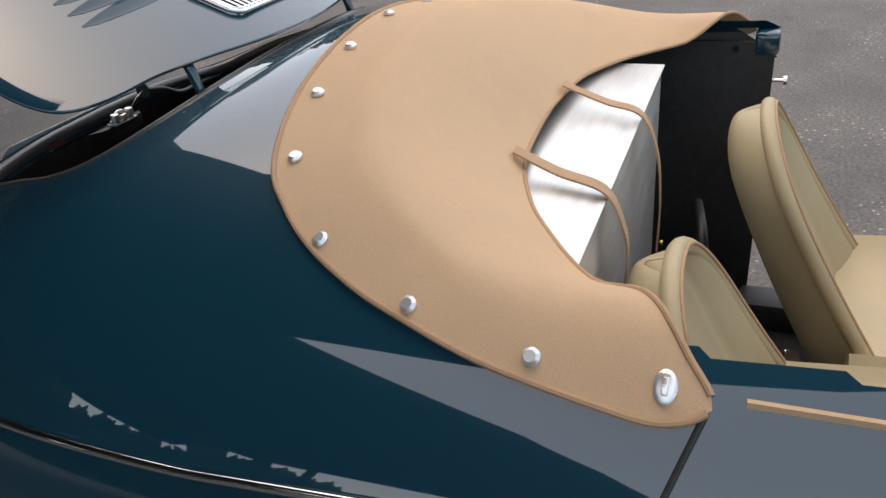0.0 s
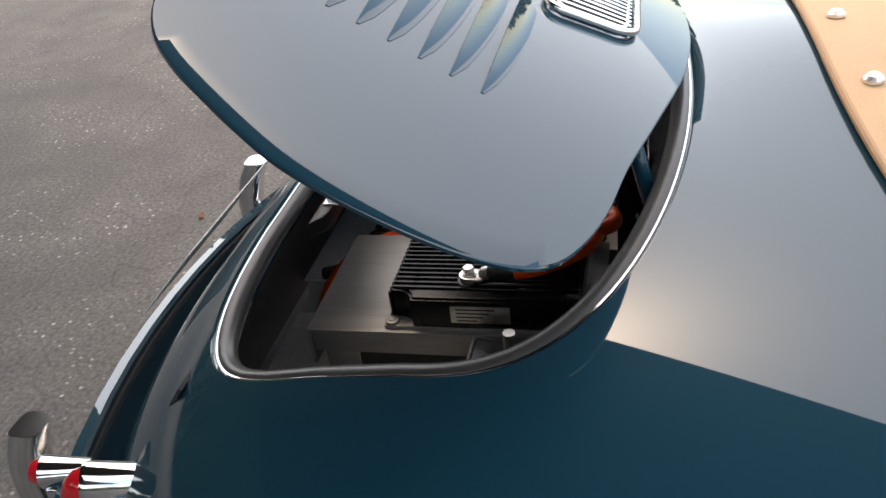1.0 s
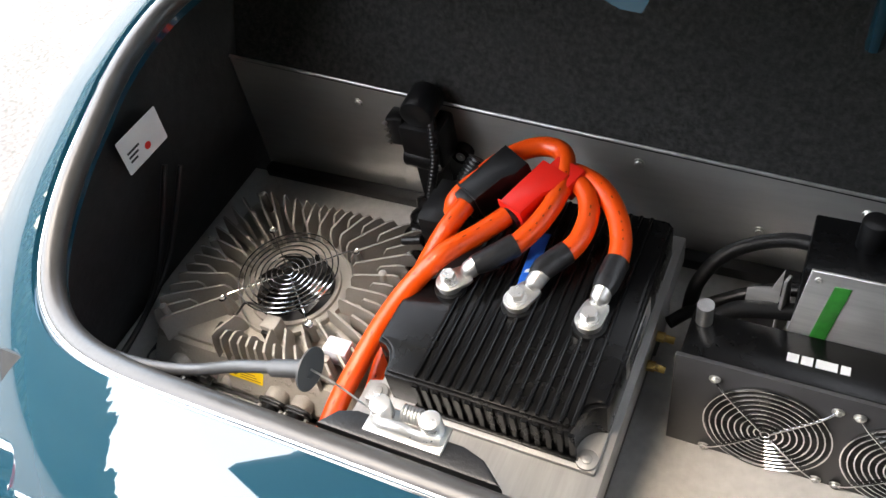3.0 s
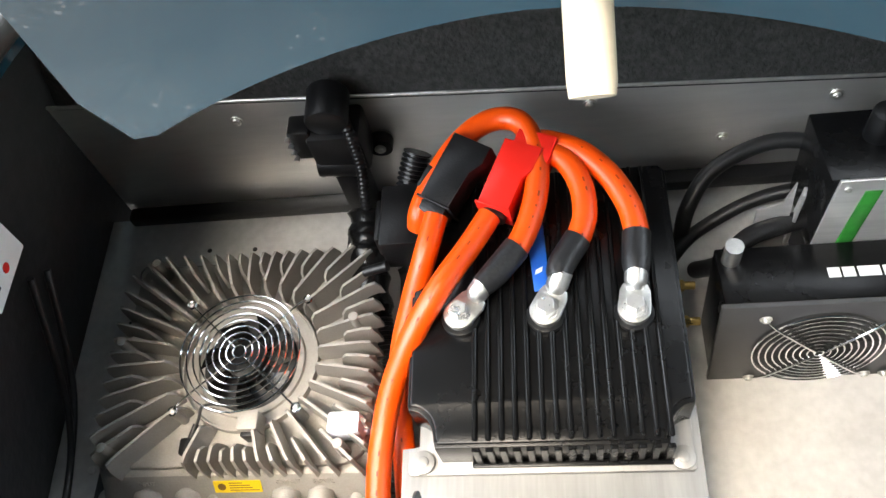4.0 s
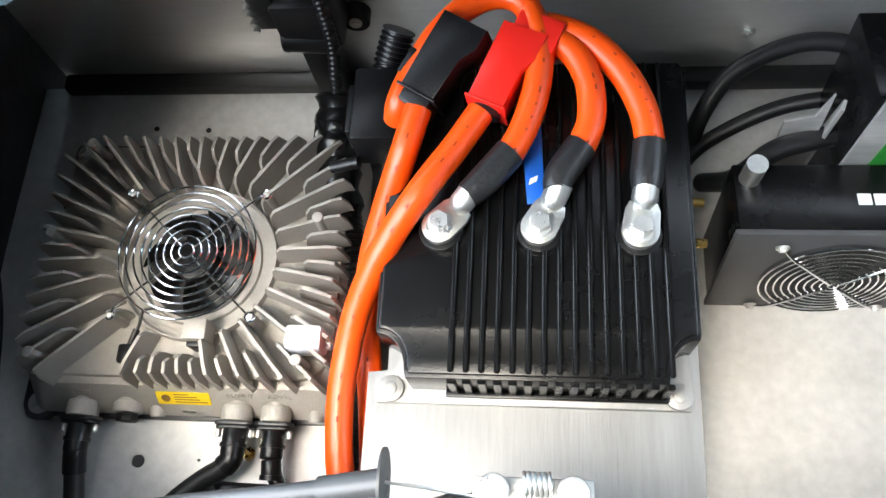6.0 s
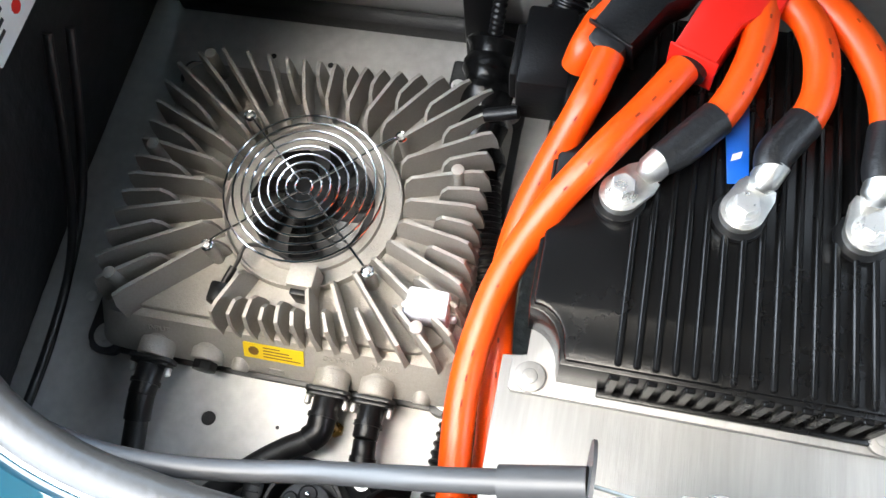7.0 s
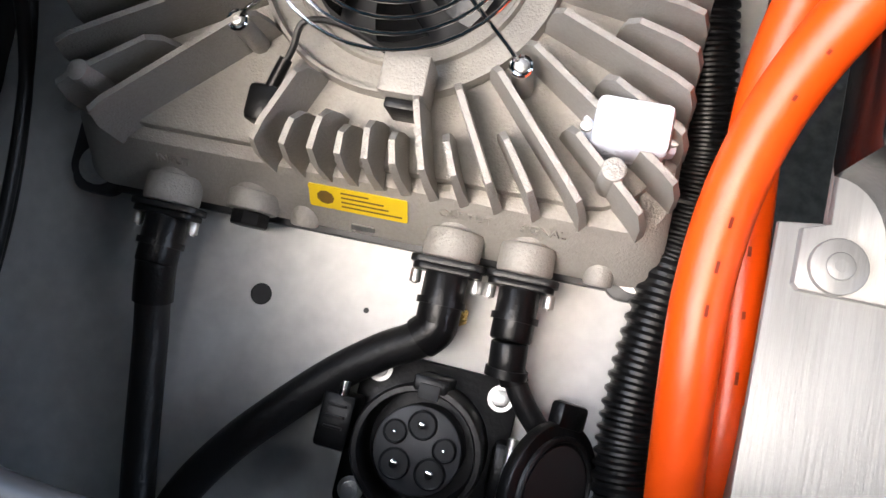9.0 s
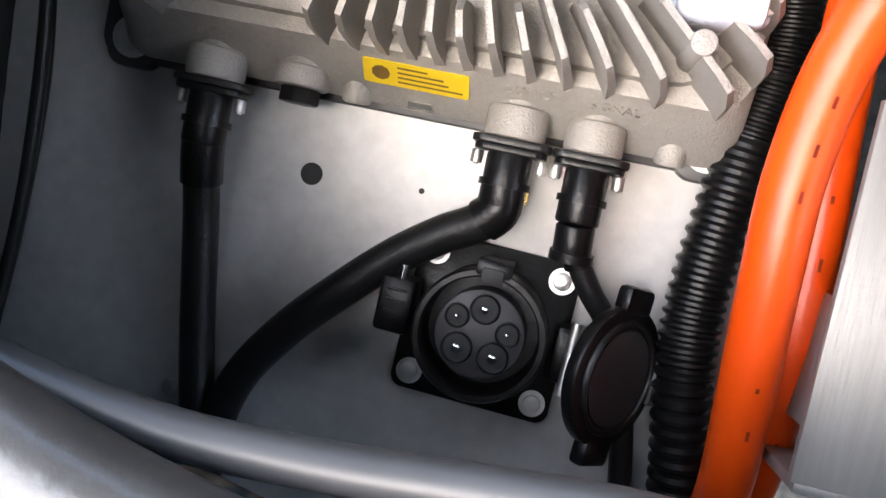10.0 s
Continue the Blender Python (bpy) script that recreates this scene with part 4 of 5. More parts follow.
# the front slope carries the label and the raised words
TL = math.atan2(0.0165, 0.023)
face = Matrix.Translation((0, -0.0008, 0.0340)) @ Matrix.Rotation(math.pi / 2 - TL, 4, "X")
lab = part("label", slab(rounded(0.1255, 0.1725, -0.0015, 0.0125, 0.001), 0.0003, 0.0009, m=face), YELLOW, ch, "yellow rating label")
rnd = random.Random(3)
for k in range(4):
    part("print_bar", slab(rounded(0.141, 0.152 + 0.004 * k + 0.010 * rnd.random(), 0.0094 - 0.0028 * k, 0.0103 - 0.0028 * k, 0.0003), 0.0009, 0.0011, m=face), PRINT, lab)
part("print_bar", slab([(0.1335 + 0.0042 * math.cos(i * 0.7), 0.0055 + 0.0042 * math.sin(i * 0.7)) for i in range(9)], 0.0009, 0.0011, m=face), PRINT, lab)
part("label_holder", slab(rounded(0.145, 0.156, -0.0125, -0.0092, 0.0005), 0.0003, 0.0012, m=face), STEEL, ch)
for x, t in ((0.058, "INPUT"), (0.199, "OUTPUT"), (0.234, "SIGNAL")):
    words(t, 0.0062, face @ Matrix.Translation((x, 0.0095, 0.0004)), CAST, ch)
for x in (0.056, 0.096, 0.195, 0.229):
    part("boss", cyl((x, 0.006, 0.026), (x, -0.010, 0.026), 0.0116, bevel=0.002), CAST, ch)

# black charger leads
ld = thing("charger_lead", "thick black rubber charger cable lying on the tray", "cable", "charger leads")
part("sheath", tube([(0.056, -0.040, 0.030), (0.056, -0.056, 0.026), (0.0575, -0.082, 0.019), (0.063, -0.136, 0.012), (0.070, -0.180, 0.010), (0.074, -0.222, 0.010)], 0.0085), RUBBER, ld)
part("end_sleeve", tube([(0.056, -0.041, 0.030), (0.056, -0.050, 0.028), (0.0563, -0.062, 0.0245)], 0.0098), BLACK, ld)
ld = thing("charger_lead", "thick black rubber charger cable bent across the tray", "cable", "charger leads")
part("sheath", tube([(0.195, -0.038, 0.030), (0.1945, -0.046, 0.0295), (0.186, -0.054, 0.027), (0.172, -0.062, 0.024), (0.152, -0.077, 0.021), (0.130, -0.098, 0.019), (0.107, -0.123, 0.016), (0.088, -0.152, 0.013), (0.080, -0.185, 0.012), (0.080, -0.222, 0.012)], 0.0088), RUBBER, ld)
part("end_sleeve", tube([(0.195, -0.039, 0.030), (0.1945, -0.046, 0.0295), (0.1890, -0.052, 0.028)], 0.0101), BLACK, ld)
ld = thing("charger_lead", "thin black signal cable leaving the charger", "cable", "charger leads")
part("sheath", tube([(0.230, -0.046, 0.026), (0.2325, -0.058, 0.023), (0.241, -0.072, 0.020), (0.254, -0.088, 0.014), (0.266, -0.115, 0.010), (0.275, -0.16, 0.010)], 0.0054), RUBBER, ld)
part("end_sleeve", tube([(0.2300, -0.047, 0.026), (0.2315, -0.056, 0.0235), (0.2345, -0.063, 0.022)], 0.0066), BLACK, ld)
ld = thing("drain_nipple", "small brass nipple screwed into the tray", "fitting", at=(0.2, -0.038, 0))
bm = cyl((0.2, -0.038, 0.0), (0.2, -0.038, 0.004), 0.0062, seg=6)
cyl((0.2, -0.038, 0.004), (0.2, -0.038, 0.018), 0.0022, bm, 14)
cyl((0.2, -0.038, 0.015), (0.2, -0.038, 0.019), 0.0030, bm, 14)
part("nipple", bm, BRASS, ld)

# ---- charging socket ----
so = thing("charging_socket", "black five-pin charging inlet with open hinged cap", "socket", at=(0.198, -0.101, 0.0))
RZ = radians(-1.5)
SM = Matrix.Translation((0.1985, -0.101, 0.0)) @ Matrix.Rotation(RZ, 4, "Z")
part("flange", slab(rounded(-0.0385, 0.0385, -0.0385, 0.0385, 0.006), 0.0, 0.0055, 0.001, m=SM), BLACK, so)
for x in (-0.030, 0.030):
    for y in (-0.0295, 0.0295):
        p = SM @ Vector((x, y, 0.0055))
        screw(p, 0.0042, 0.0026, so, washer=True)
bm = bmesh.new()
prof = [(0.0300, 0.0045), (0.0300, 0.034), (0.0288, 0.0365), (0.0266, 0.0365), (0.0258, 0.035), (0.0258, 0.010)]
rr = [[bm.verts.new(SM @ Vector((r * math.cos(2 * math.pi * i / 48), r * math.sin(2 * math.pi * i / 48), z))) for i in range(48)] for r, z in prof]
for u, v in zip(rr, rr[1:]):
    for i in range(48):
        bm.faces.new((u[i], u[(i + 1) % 48], v[(i + 1) % 48], v[i]))
bm.faces.new(rr[-1])
part("rim", bm, BLACK, so)
part("keyway", box(-0.008, 0.008, 0.026, 0.0335, 0.006, 0.037, 0.0015, m=SM), BLACK, so)
part("keyway_slot", box(-0.0048, 0.0048, 0.0235, 0.0300, 0.0372, 0.0384, 0.0004, m=SM), MATBLACK, so)
part("pin_block", cyl(SM @ Vector((0, 0, 0.010)), SM @ Vector((0, 0, 0.031)), 0.0200, seg=40, bevel=0.001), GREYROD, so)
for x, y, r, pr in ((0.0, 0.0115, 0.0062, 0.0017), (-0.0115, 0.006, 0.0050, 0.0009), (0.0120, 0.0030, 0.0050, 0.0009), (-0.0085, -0.0078, 0.0066, 0.0021), (0.0080, -0.0085, 0.0066, 0.0021)):
    part("pin_well", cyl(SM @ Vector((x, y, 0.0312)), SM @ Vector((x, y, 0.0318)), r, seg=24), MATBLACK, so)
    part("pin_collar", tube([SM @ Vector((x + r * math.cos(i * 0.2618), y + r * math.sin(i * 0.2618), 0.0315)) for i in range(24)], 0.0007, raw=True, seg=6, closed=True), BLACK, so)
    part("pin", cyl(SM @ Vector((x, y, 0.031)), SM @ Vector((x, y, 0.0345)), pr, seg=14, bevel=0.0004), CHROME, so)
# latch on one side, hinged cap on the other
la = part("latch", box(-0.0485, -0.0325, -0.0100, 0.0155, 0.0075, 0.029, 0.0022, m=SM), BLACK, so)
for y in (0.000, 0.005, 0.010):
    part("latch_rib", box(-0.045, -0.036, y - 0.0006, y + 0.0006, 0.0288, 0.0302, 0.0003, m=SM), BLACK, la)
part("latch_pin", cyl(SM @ Vector((-0.040, 0.0145, 0.026)), SM @ Vector((-0.040, 0.0215, 0.026)), 0.0026), CHROME, so)
hi = part("hinge", box(0.0325, 0.0435, -0.014, 0.012, 0.006, 0.025, 0.003, m=SM), BLACK, so)
part("hinge_pin", cyl(SM @ Vector((0.0405, -0.018, 0.026)), SM @ Vector((0.0405, 0.015, 0.026)), 0.0024), STEEL, hi)
CM = SM @ Matrix.Translation((0.060, -0.003, 0.030)) @ Matrix.Rotation(radians(52), 4, "Y") @ Matrix.Rotation(radians(-4), 4, "Z")
cap = part("cap", cyl(CM @ Vector((0, 0, -0.003)), CM @ Vector((0, 0, 0.003)), 0.0315, seg=44, bevel=0.001), BLACK, so, "black round cap folded open")
part("cap_ring", tube([CM @ Vector((0.0245 * math.cos(i * 0.1309), 0.0245 * math.sin(i * 0.1309), 0.0035)) for i in range(48)], 0.0016, raw=True, seg=8, closed=True), RUBBER, cap)
part("cap_face", cyl(CM @ Vector((0, 0, 0.0025)), CM @ Vector((0, 0, 0.0038)), 0.0215, seg=40), GREYROD, cap)
part("cap_tab", box(-0.010, 0.010, 0.028, 0.040, -0.004, 0.004, 0.0025, m=CM), BLACK, cap)
part("cap_tab", box(-0.010, 0.010, -0.040, -0.028, -0.004, 0.004, 0.0025, m=CM), BLACK, cap)
part("cap_latch", box(0.024, 0.038, -0.010, 0.012, -0.005, 0.007, 0.002, m=CM), GREYROD, cap)

# ---- ribbed conduit beside the charger ----
def conduit(pts, r, name, label, pitch=0.0040):
    th = thing(name, label, "conduit")
    path = smooth_path(pts, 60)
    out, acc = [path[0]], 0.0
    for a, b in zip(path, path[1:]):
        acc += (b - a).length
        if acc >= pitch / 4:
            out.append(b)
            acc = 0.0
    part("ribbed_tube", tube(out, r, raw=True, seg=16, radius=lambda i, k: r * (1.0 if i % 4 < 2 else 0.86)), BLACK, th)
    return th


co = conduit([(0.268, 0.270, 0.075), (0.268, 0.235, 0.060), (0.275, 0.18, 0.045), (0.288, 0.11, 0.036), (0.298, 0.05, 0.022), (0.292, -0.01, 0.017), (0.288, -0.06, 0.015), (0.290, -0.10, 0.015), (0.299, -0.150, 0.010), (0.305, -0.20, 0.0)], 0.0136, "wiring_conduit", "black ribbed wiring conduit with taped joint")
bm = tube([(0.268, 0.275, 0.078), (0.267, 0.245, 0.066), (0.268, 0.205, 0.055), (0.276, 0.165, 0.044)], 0.02, n=6, seg=14, radius=lambda i, k: 0.021 + 0.0025 * math.sin(i * 1.7) - 0.006 * (i / k) ** 3)
part("tape_wrap", bm, GLOSSBLACK, co, "shiny black tape wrap")
part("tie", box(0.282, 0.302, 0.030, 0.034, 0.006, 0.033, 0.002), BLACK, co)
conduit([(0.262, 0.320, 0.190), (0.268, 0.305, 0.165), (0.272, 0.290, 0.135), (0.270, 0.272, 0.105), (0.268, 0.262, 0.080)], 0.0058, "sensor_conduit", "thin black ribbed conduit on the bulkhead", 0.003)

# ---- sensor block on the bulkhead ----
sn = thing("throttle_sensor", "black plastic sensor block bolted to the bulkhead", "sensor", at=(0.245, 0.33, 0.12))
bm = box(0.222, 0.278, 0.300, 0.345, 0.112, 0.170, 0.006)
part("body", bm, BLACK, sn)
part("round_cap", cyl((0.249, 0.345, 0.190), (0.249, 0.305, 0.186), 0.021, bevel=0.004), BLACK, sn)
part("barrel", cyl((0.222, 0.312, 0.120), (0.270, 0.312, 0.116), 0.016, bevel=0.003), BLACK, sn)
part("connector", box(0.205, 0.228, 0.305, 0.330, 0.135, 0.176, 0.003), BLACK, sn)
for k in range(4):
    part("terminal", cyl((0.206, 0.305, 0.140 + 0.010 * k), (0.206, 0.299, 0.140 + 0.010 * k), 0.0028), STEEL, sn)
part("ear", cyl((0.283, 0.345, 0.108), (0.283, 0.332, 0.108), 0.013), BLACK, sn)
screw((0.283, 0.331, 0.108), 0.004, 0.003, sn, axis=(0, -1, 0))
part("band", box(0.228, 0.272, 0.297, 0.302, 0.112, 0.120, 0.001), STEEL, sn)
part("bracket", box(0.236, 0.262, 0.300, 0.340, 0.0, 0.112, 0.004), BLACK, sn)
part("foot", box(0.225, 0.262, 0.262, 0.300, 0.0, 0.010, 0.003), BLACK, sn)
screw((0.234, 0.272, 0.010), 0.0042, 0.005, sn, "bolt", hexhead=True)

# ---- motor controller on its stand ----
sd = thing("controller_stand", "bent bare aluminium stand under the controller", "stand", at=(0.44, 0.08, -0.012))
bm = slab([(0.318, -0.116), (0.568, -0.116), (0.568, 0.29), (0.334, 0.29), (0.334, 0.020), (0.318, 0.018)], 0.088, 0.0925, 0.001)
part("top_plate", bm, ALUDIM, sd)
part("side_flange", box(0.563, 0.568, -0.112, 0.29, 0.055, 0.088, 0.001), ALUDIM, sd)
part("front_flange", box(0.320, 0.566, -0.120, -0.115, 0.030, 0.091, 0.001), ALUDIM, sd)
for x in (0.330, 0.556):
    part("leg", box(x - 0.006, x + 0.006, 0.20, 0.26, -0.012, 0.088, 0.001), ALUDIM, sd)
    part("leg", box(x - 0.006, x + 0.006, -0.10, -0.05, -0.012, 0.088, 0.001), ALUDIM, sd)
part("under_box", box(0.405, 0.560, -0.07, 0.26, -0.012, 0.054, 0.004), MATBLACK, sd, "black box under the stand")

ct = thing("motor_controller", "black ribbed motor controller with three bolted lugs", "controller", at=(0.445, 0.13, 0.0925))
X0, X1, Y0, Y1, ZB, ZT = 0.331, 0.561, 0.004, 0.262, 0.0985, 0.1465
part("heat_plate", slab([(0.327, -0.006), (0.559, -0.006), (0.561, -0.004), (0.561, 0.268), (0.334, 0.268), (0.334, 0.019), (0.325, 0.016), (0.325, -0.004)], 0.0925, 0.0985, 0.001), ALUDIM, ct, "bright base plate with screw ears")


def notched(ins):
    """The body's outline with a rounded bite at each rear corner."""
    x0, x1, y0, y1 = X0 + ins, X1 - ins, Y0 + ins, Y1 - ins
    r = 0.0235
    pts = [(x1, y1 - 0.006), (x1 - 0.006, y1), (x0 + 0.006, y1), (x0, y1 - 0.006), (x0, y0 + r + 0.012)]
    for i in range(9):
        a = radians(90 - 90 * i / 8)
        pts.append((x0 + 0.001 + r * math.cos(a) * 0.9, y0 + 0.006 + r * math.sin(a) * 1.1))
    pts.append((x0 + r, y0))
    pts.append((x1 - r, y0))
    for i in range(9):
        a = radians(180 - 90 * i / 8)
        pts.append((x1 - 0.001 + r * math.cos(a) * 0.9, y0 + 0.006 + r * math.sin(a) * 1.1))
    pts.append((x1, y0 + r + 0.012))
    return pts


part("body", slab(notched(0.0), ZB, ZT - 0.004, 0.0012), GLOSSBLACK, ct)
part("cover", slab(notched(0.0025), ZT - 0.004, ZT, 0.0022), GLOSSBLACK, ct)
for k in range(15):
    x = 0.387 + 0.01085 * k
    bm = box(x - 0.0021, x + 0.0021, Y0 + 0.0035, Y1 - 0.004, ZT - 0.0005, ZT + 0.0034, 0.0012, seg=1)
    part("rib", bm, GLOSSBLACK, ct)
    part("vent_tooth", box(x - 0.0030, x + 0.0030, Y0 - 0.0030, Y0 + 0.001, ZB + 0.004, ZT - 0.006, 0.0008, seg=1), GLOSSBLACK, ct)
part("front_ledge", box(0.380, 0.545, Y0 - 0.0055, Y0, ZB, ZB + 0.004, 0.001), GLOSSBLACK, ct)
for x in (0.334 + 0.004, 0.551):
    part("ear", cyl((x, 0.004, 0.0985), (x, 0.004, 0.1025), 0.0100, bevel=0.0008), ALUDIM, ct)
    screw((x, 0.004, 0.1025), 0.0050, 0.0016, ct, washer=False, material=ALUDIM)
part("rating_plate", box(X1, X1 + 0.0008, 0.09, 0.17, 0.108, 0.135, 0.0002), STEEL, ct, "dull metal rating plate")
for k in range(4):
    part("plate_bar", box(X1 + 0.0009, X1 + 0.0013, 0.098, 0.150 - 0.008 * k, 0.129 - 0.006 * k, 0.131 - 0.006 * k), MATBLACK, ct)
part("signal_socket", box(0.296, 0.332, 0.195, 0.262, 0.096, 0.142, 0.003), BLACK, ct, "black signal connector")
part("socket_latch", box(0.290, 0.297, 0.205, 0.250, 0.105, 0.135, 0.002), BLACK, ct)
part("socket_nose", cyl((0.300, 0.188, 0.115), (0.276, 0.186, 0.108), 0.005), BLACK, ct)
LUG = ((0.3755, 0.114, 0.166), (0.448, 0.1135, 0.165), (0.520, 0.1115, 0.163))
for x, y, z in LUG:
    bm = cyl((x, y, ZT - 0.001), (x, y, ZT + 0.0035), 0.0165, bevel=0.001, seg=32)
    part("terminal_base", bm, BLACK, ct)
    part("terminal", cyl((x, y, ZT + 0.0035), (x, y, 0.1545), 0.0125, bevel=0.0008, seg=32), STEEL, ct)


# ---- high-voltage cables ----
def flat_lug(th, p, q):
    """A tinned copper lug bolted at p, its barrel towards q."""
    p, q = Vector(p), Vector(q)
    d = (q - p)
    d.z = 0
    d.normalize()
    ang = math.atan2(d.y, d.x)
    m = Matrix.Translation((p.x, p.y, 0)) @ Matrix.Rotation(ang, 4, "Z")
    out = [(0.0135 * math.cos(radians(90 + 180 * i / 16)), 0.0135 * math.sin(radians(90 + 180 * i / 16))) for i in range(17)] + [(0.016, -0.0125), (0.022, -0.0100), (0.022, 0.0100), (0.016, 0.0125)]
    lug = part("lug", slab(out, 0.1547, 0.1590, 0.0008, m=m), STEEL, th, "tinned copper lug")
    part("lug_barrel", tube([m @ Vector((0.017, 0, 0.1585)), m @ Vector((0.024, 0, 0.163)), m @ Vector((0.034, 0, 0.168))], 0.0095, n=5, radius=lambda i, k: 0.0060 + 0.0035 * min(1, i / 4)), STEEL, lug)
    bm = cyl((p.x, p.y, 0.159), (p.x, p.y, 0.1605), 0.0100, seg=28)
    cyl((p.x, p.y, 0.1605), (p.x, p.y, 0.1625), 0.0085, bm, 24)
    cyl((p.x, p.y, 0.1625), (p.x, p.y, 0.1700), 0.0078, bm, 6, bevel=0.0005)
    part("bolt", bm, NICKEL, lug, smooth=False)
    return m


def prints(th, path, r, i0, i1, step, side):
    """Short dark bars along the sheath where the unreadable print runs."""
    rnd = random.Random(i0 * 7 + i1)
    k = i0
    while k < i1:
        p, q = path[k], path[min(k + 1, len(path) - 1)]
        d = (q - p).normalized()
        n = (Vector(side) - d * Vector(side).dot(d)).normalized()
        if rnd.random() < 0.6:
            t = d.cross(n)
            c = p + n * (r + 0.0002)
            ln, w = 0.0009 + 0.0016 * rnd.random(), 0.0007
            bm = bmesh.new()
            bm.faces.new([bm.verts.new(c + d * a + t * b - n * (abs(b) * 0.1)) for a, b in ((-ln, -w), (ln, -w), (ln, w), (-ln, w))])
            bmesh.ops.solidify(bm, geom=list(bm.faces), thickness=0.0002)
            part("print_mark", bm, INK, th)
        k += step


def hv(pts, label, shrink=None, marks=None, r=0.0108):
    th = thing("high_voltage_cable", label, "cable", "orange cables")
    part("sheath", tube(pts, r, n=10, seg=20), CABLE, th)
    path = smooth_path(pts, 10)
    if shrink:
        part("heat_shrink", tube(shrink, r + 0.001, n=8, seg=18, radius=lambda i, k: (r + 0.0013) * (0.80 + 0.20 * min(1, i / (0.5 * k)))), SHRINK, th)
    if marks:
        prints(th, path, r, *marks)
    return th


def lug_cable(p, mid, rest, label, marks=None):
    p = Vector(p)
    d = (Vector(mid[-1]) - p)
    th = hv([mid[-1]] + rest, label, None, marks)
    flat = d.copy()
    flat.z = 0
    flat.normalize()
    a = p + flat * 0.028
    a.z = 0.1665
    e = Vector(mid[-1]) + (Vector(rest[0]) - Vector(mid[-1])).normalized() * 0.004
    part("heat_shrink", tube([a] + mid[:-1] + [e], 0.0118, n=8, seg=18, radius=lambda i, k: 0.0098 + 0.0022 * min(1, i / (0.5 * k))), SHRINK, th)
    flat_lug(th, p, mid[-1])
    return th


lug_cable(LUG[0], [(0.4073, 0.1459, 0.1670), (0.4246, 0.1645, 0.1693)], [(0.4370, 0.1893, 0.1723), (0.4460, 0.2247, 0.1765), (0.4456, 0.2632, 0.1800), (0.4333, 0.2926, 0.1820), (0.4116, 0.2997, 0.1810), (0.3885, 0.2898, 0.1790), (0.3669, 0.2667, 0.1750), (0.3492, 0.2362, 0.1695), (0.340, 0.214, 0.165), (0.336, 0.208, 0.150)], "orange high-voltage cable looping up from a bolted lug", (2, 30, 3, (0.3, -0.4, 1)))
lug_cable(LUG[1], [(0.4630, 0.1505, 0.1668), (0.4768, 0.1698, 0.1688)], [(0.4853, 0.1935, 0.1717), (0.4841, 0.2234, 0.1750), (0.4726, 0.2487, 0.1768), (0.4556, 0.2627, 0.1755), (0.4368, 0.2704, 0.1735)], "orange high-voltage cable curving up from a bolted lug", (2, 22, 3, (0.3, -0.4, 1)))
lug_cable(LUG[2], [(0.5246, 0.1491, 0.1665), (0.5278, 0.1723, 0.1688)], [(0.5233, 0.2013, 0.1720), (0.5085, 0.2324, 0.1753), (0.4854, 0.2583, 0.1768), (0.4598, 0.2722, 0.1755), (0.4390, 0.2775, 0.1730)], "orange high-voltage cable curving up from a bolted lug", (2, 30, 3, (0.3, -0.4, 1)))
hv([(0.4032, 0.2013, 0.1705), (0.3843, 0.1707, 0.1690), (0.360, 0.133, 0.170), (0.333, 0.100, 0.146), (0.312, 0.066, 0.118), (0.301, 0.030, 0.098), (0.297, -0.010, 0.088), (0.299, -0.050, 0.080), (0.304, -0.095, 0.066), (0.311, -0.140, 0.040), (0.318, -0.185, -0.01), (0.322, -0.21, -0.06)], "orange high-voltage cable running down beside the charger", None, (2, 104, 4, (0.1, -0.2, 1)))
hv([(0.3554, 0.2055, 0.1695), (0.345, 0.172, 0.160), (0.328, 0.140, 0.128), (0.314, 0.106, 0.098), (0.309, 0.066, 0.074), (0.313, 0.020, 0.060), (0.318, -0.030, 0.054), (0.321, -0.078, 0.048), (0.326, -0.125, 0.028), (0.332, -0.170, -0.010), (0.335, -0.20, -0.06)], "orange high-voltage cable running down under the tray", None, (2, 96, 5, (0.1, -0.2, 1)))

kc = thing("cable_connector", "black plastic high-voltage connector housing", "connector", "connectors")
KM = Matrix.Translation((0.3721, 0.2420, 0.1730)) @ Matrix.Rotation(radians(-32), 4, "Z") @ Matrix.Rotation(radians(14), 4, "X")
part("housing", slab([(-0.0150, -0.030), (0.0150, -0.030), (0.0165, 0.006), (0.0230, 0.018), (0.0230, 0.036), (-0.0165, 0.036), (-0.0165, 0.006)], -0.015, 0.015, 0.002, m=KM), BLACK, kc)
part("collar", box(-0.0135, 0.0135, -0.042, -0.030, -0.0135, 0.0135, 0.003, m=KM), SHRINK, kc)
part("lip", box(-0.0175, 0.0175, -0.0315, -0.0295, -0.017, 0.017, 0.0006, m=KM), BLACK, kc)
part("wing", box(-0.026, -0.0165, -0.022, 0.000, -0.012, 0.010, 0.0015, m=KM), BLACK, kc)
rc = thing("cable_connector", "bright red plastic high-voltage connector housing", "connector", "connectors")
RM = Matrix.Translation((0.4224, 0.2388, 0.1725)) @ Matrix.Rotation(radians(-24), 4, "Z") @ Matrix.Rotation(radians(8), 4, "X")
part("housing", slab([(-0.0145, -0.036), (0.0145, -0.036), (0.0150, -0.004), (0.0215, 0.008), (0.0215, 0.030), (-0.0150, 0.030), (-0.0150, -0.004)], -0.015, 0.015, 0.002, m=RM), REDP, rc)
part("lip", box(-0.0165, 0.0165, -0.0375, -0.0355, -0.0165, 0.0165, 0.0006, m=RM), REDP, rc)
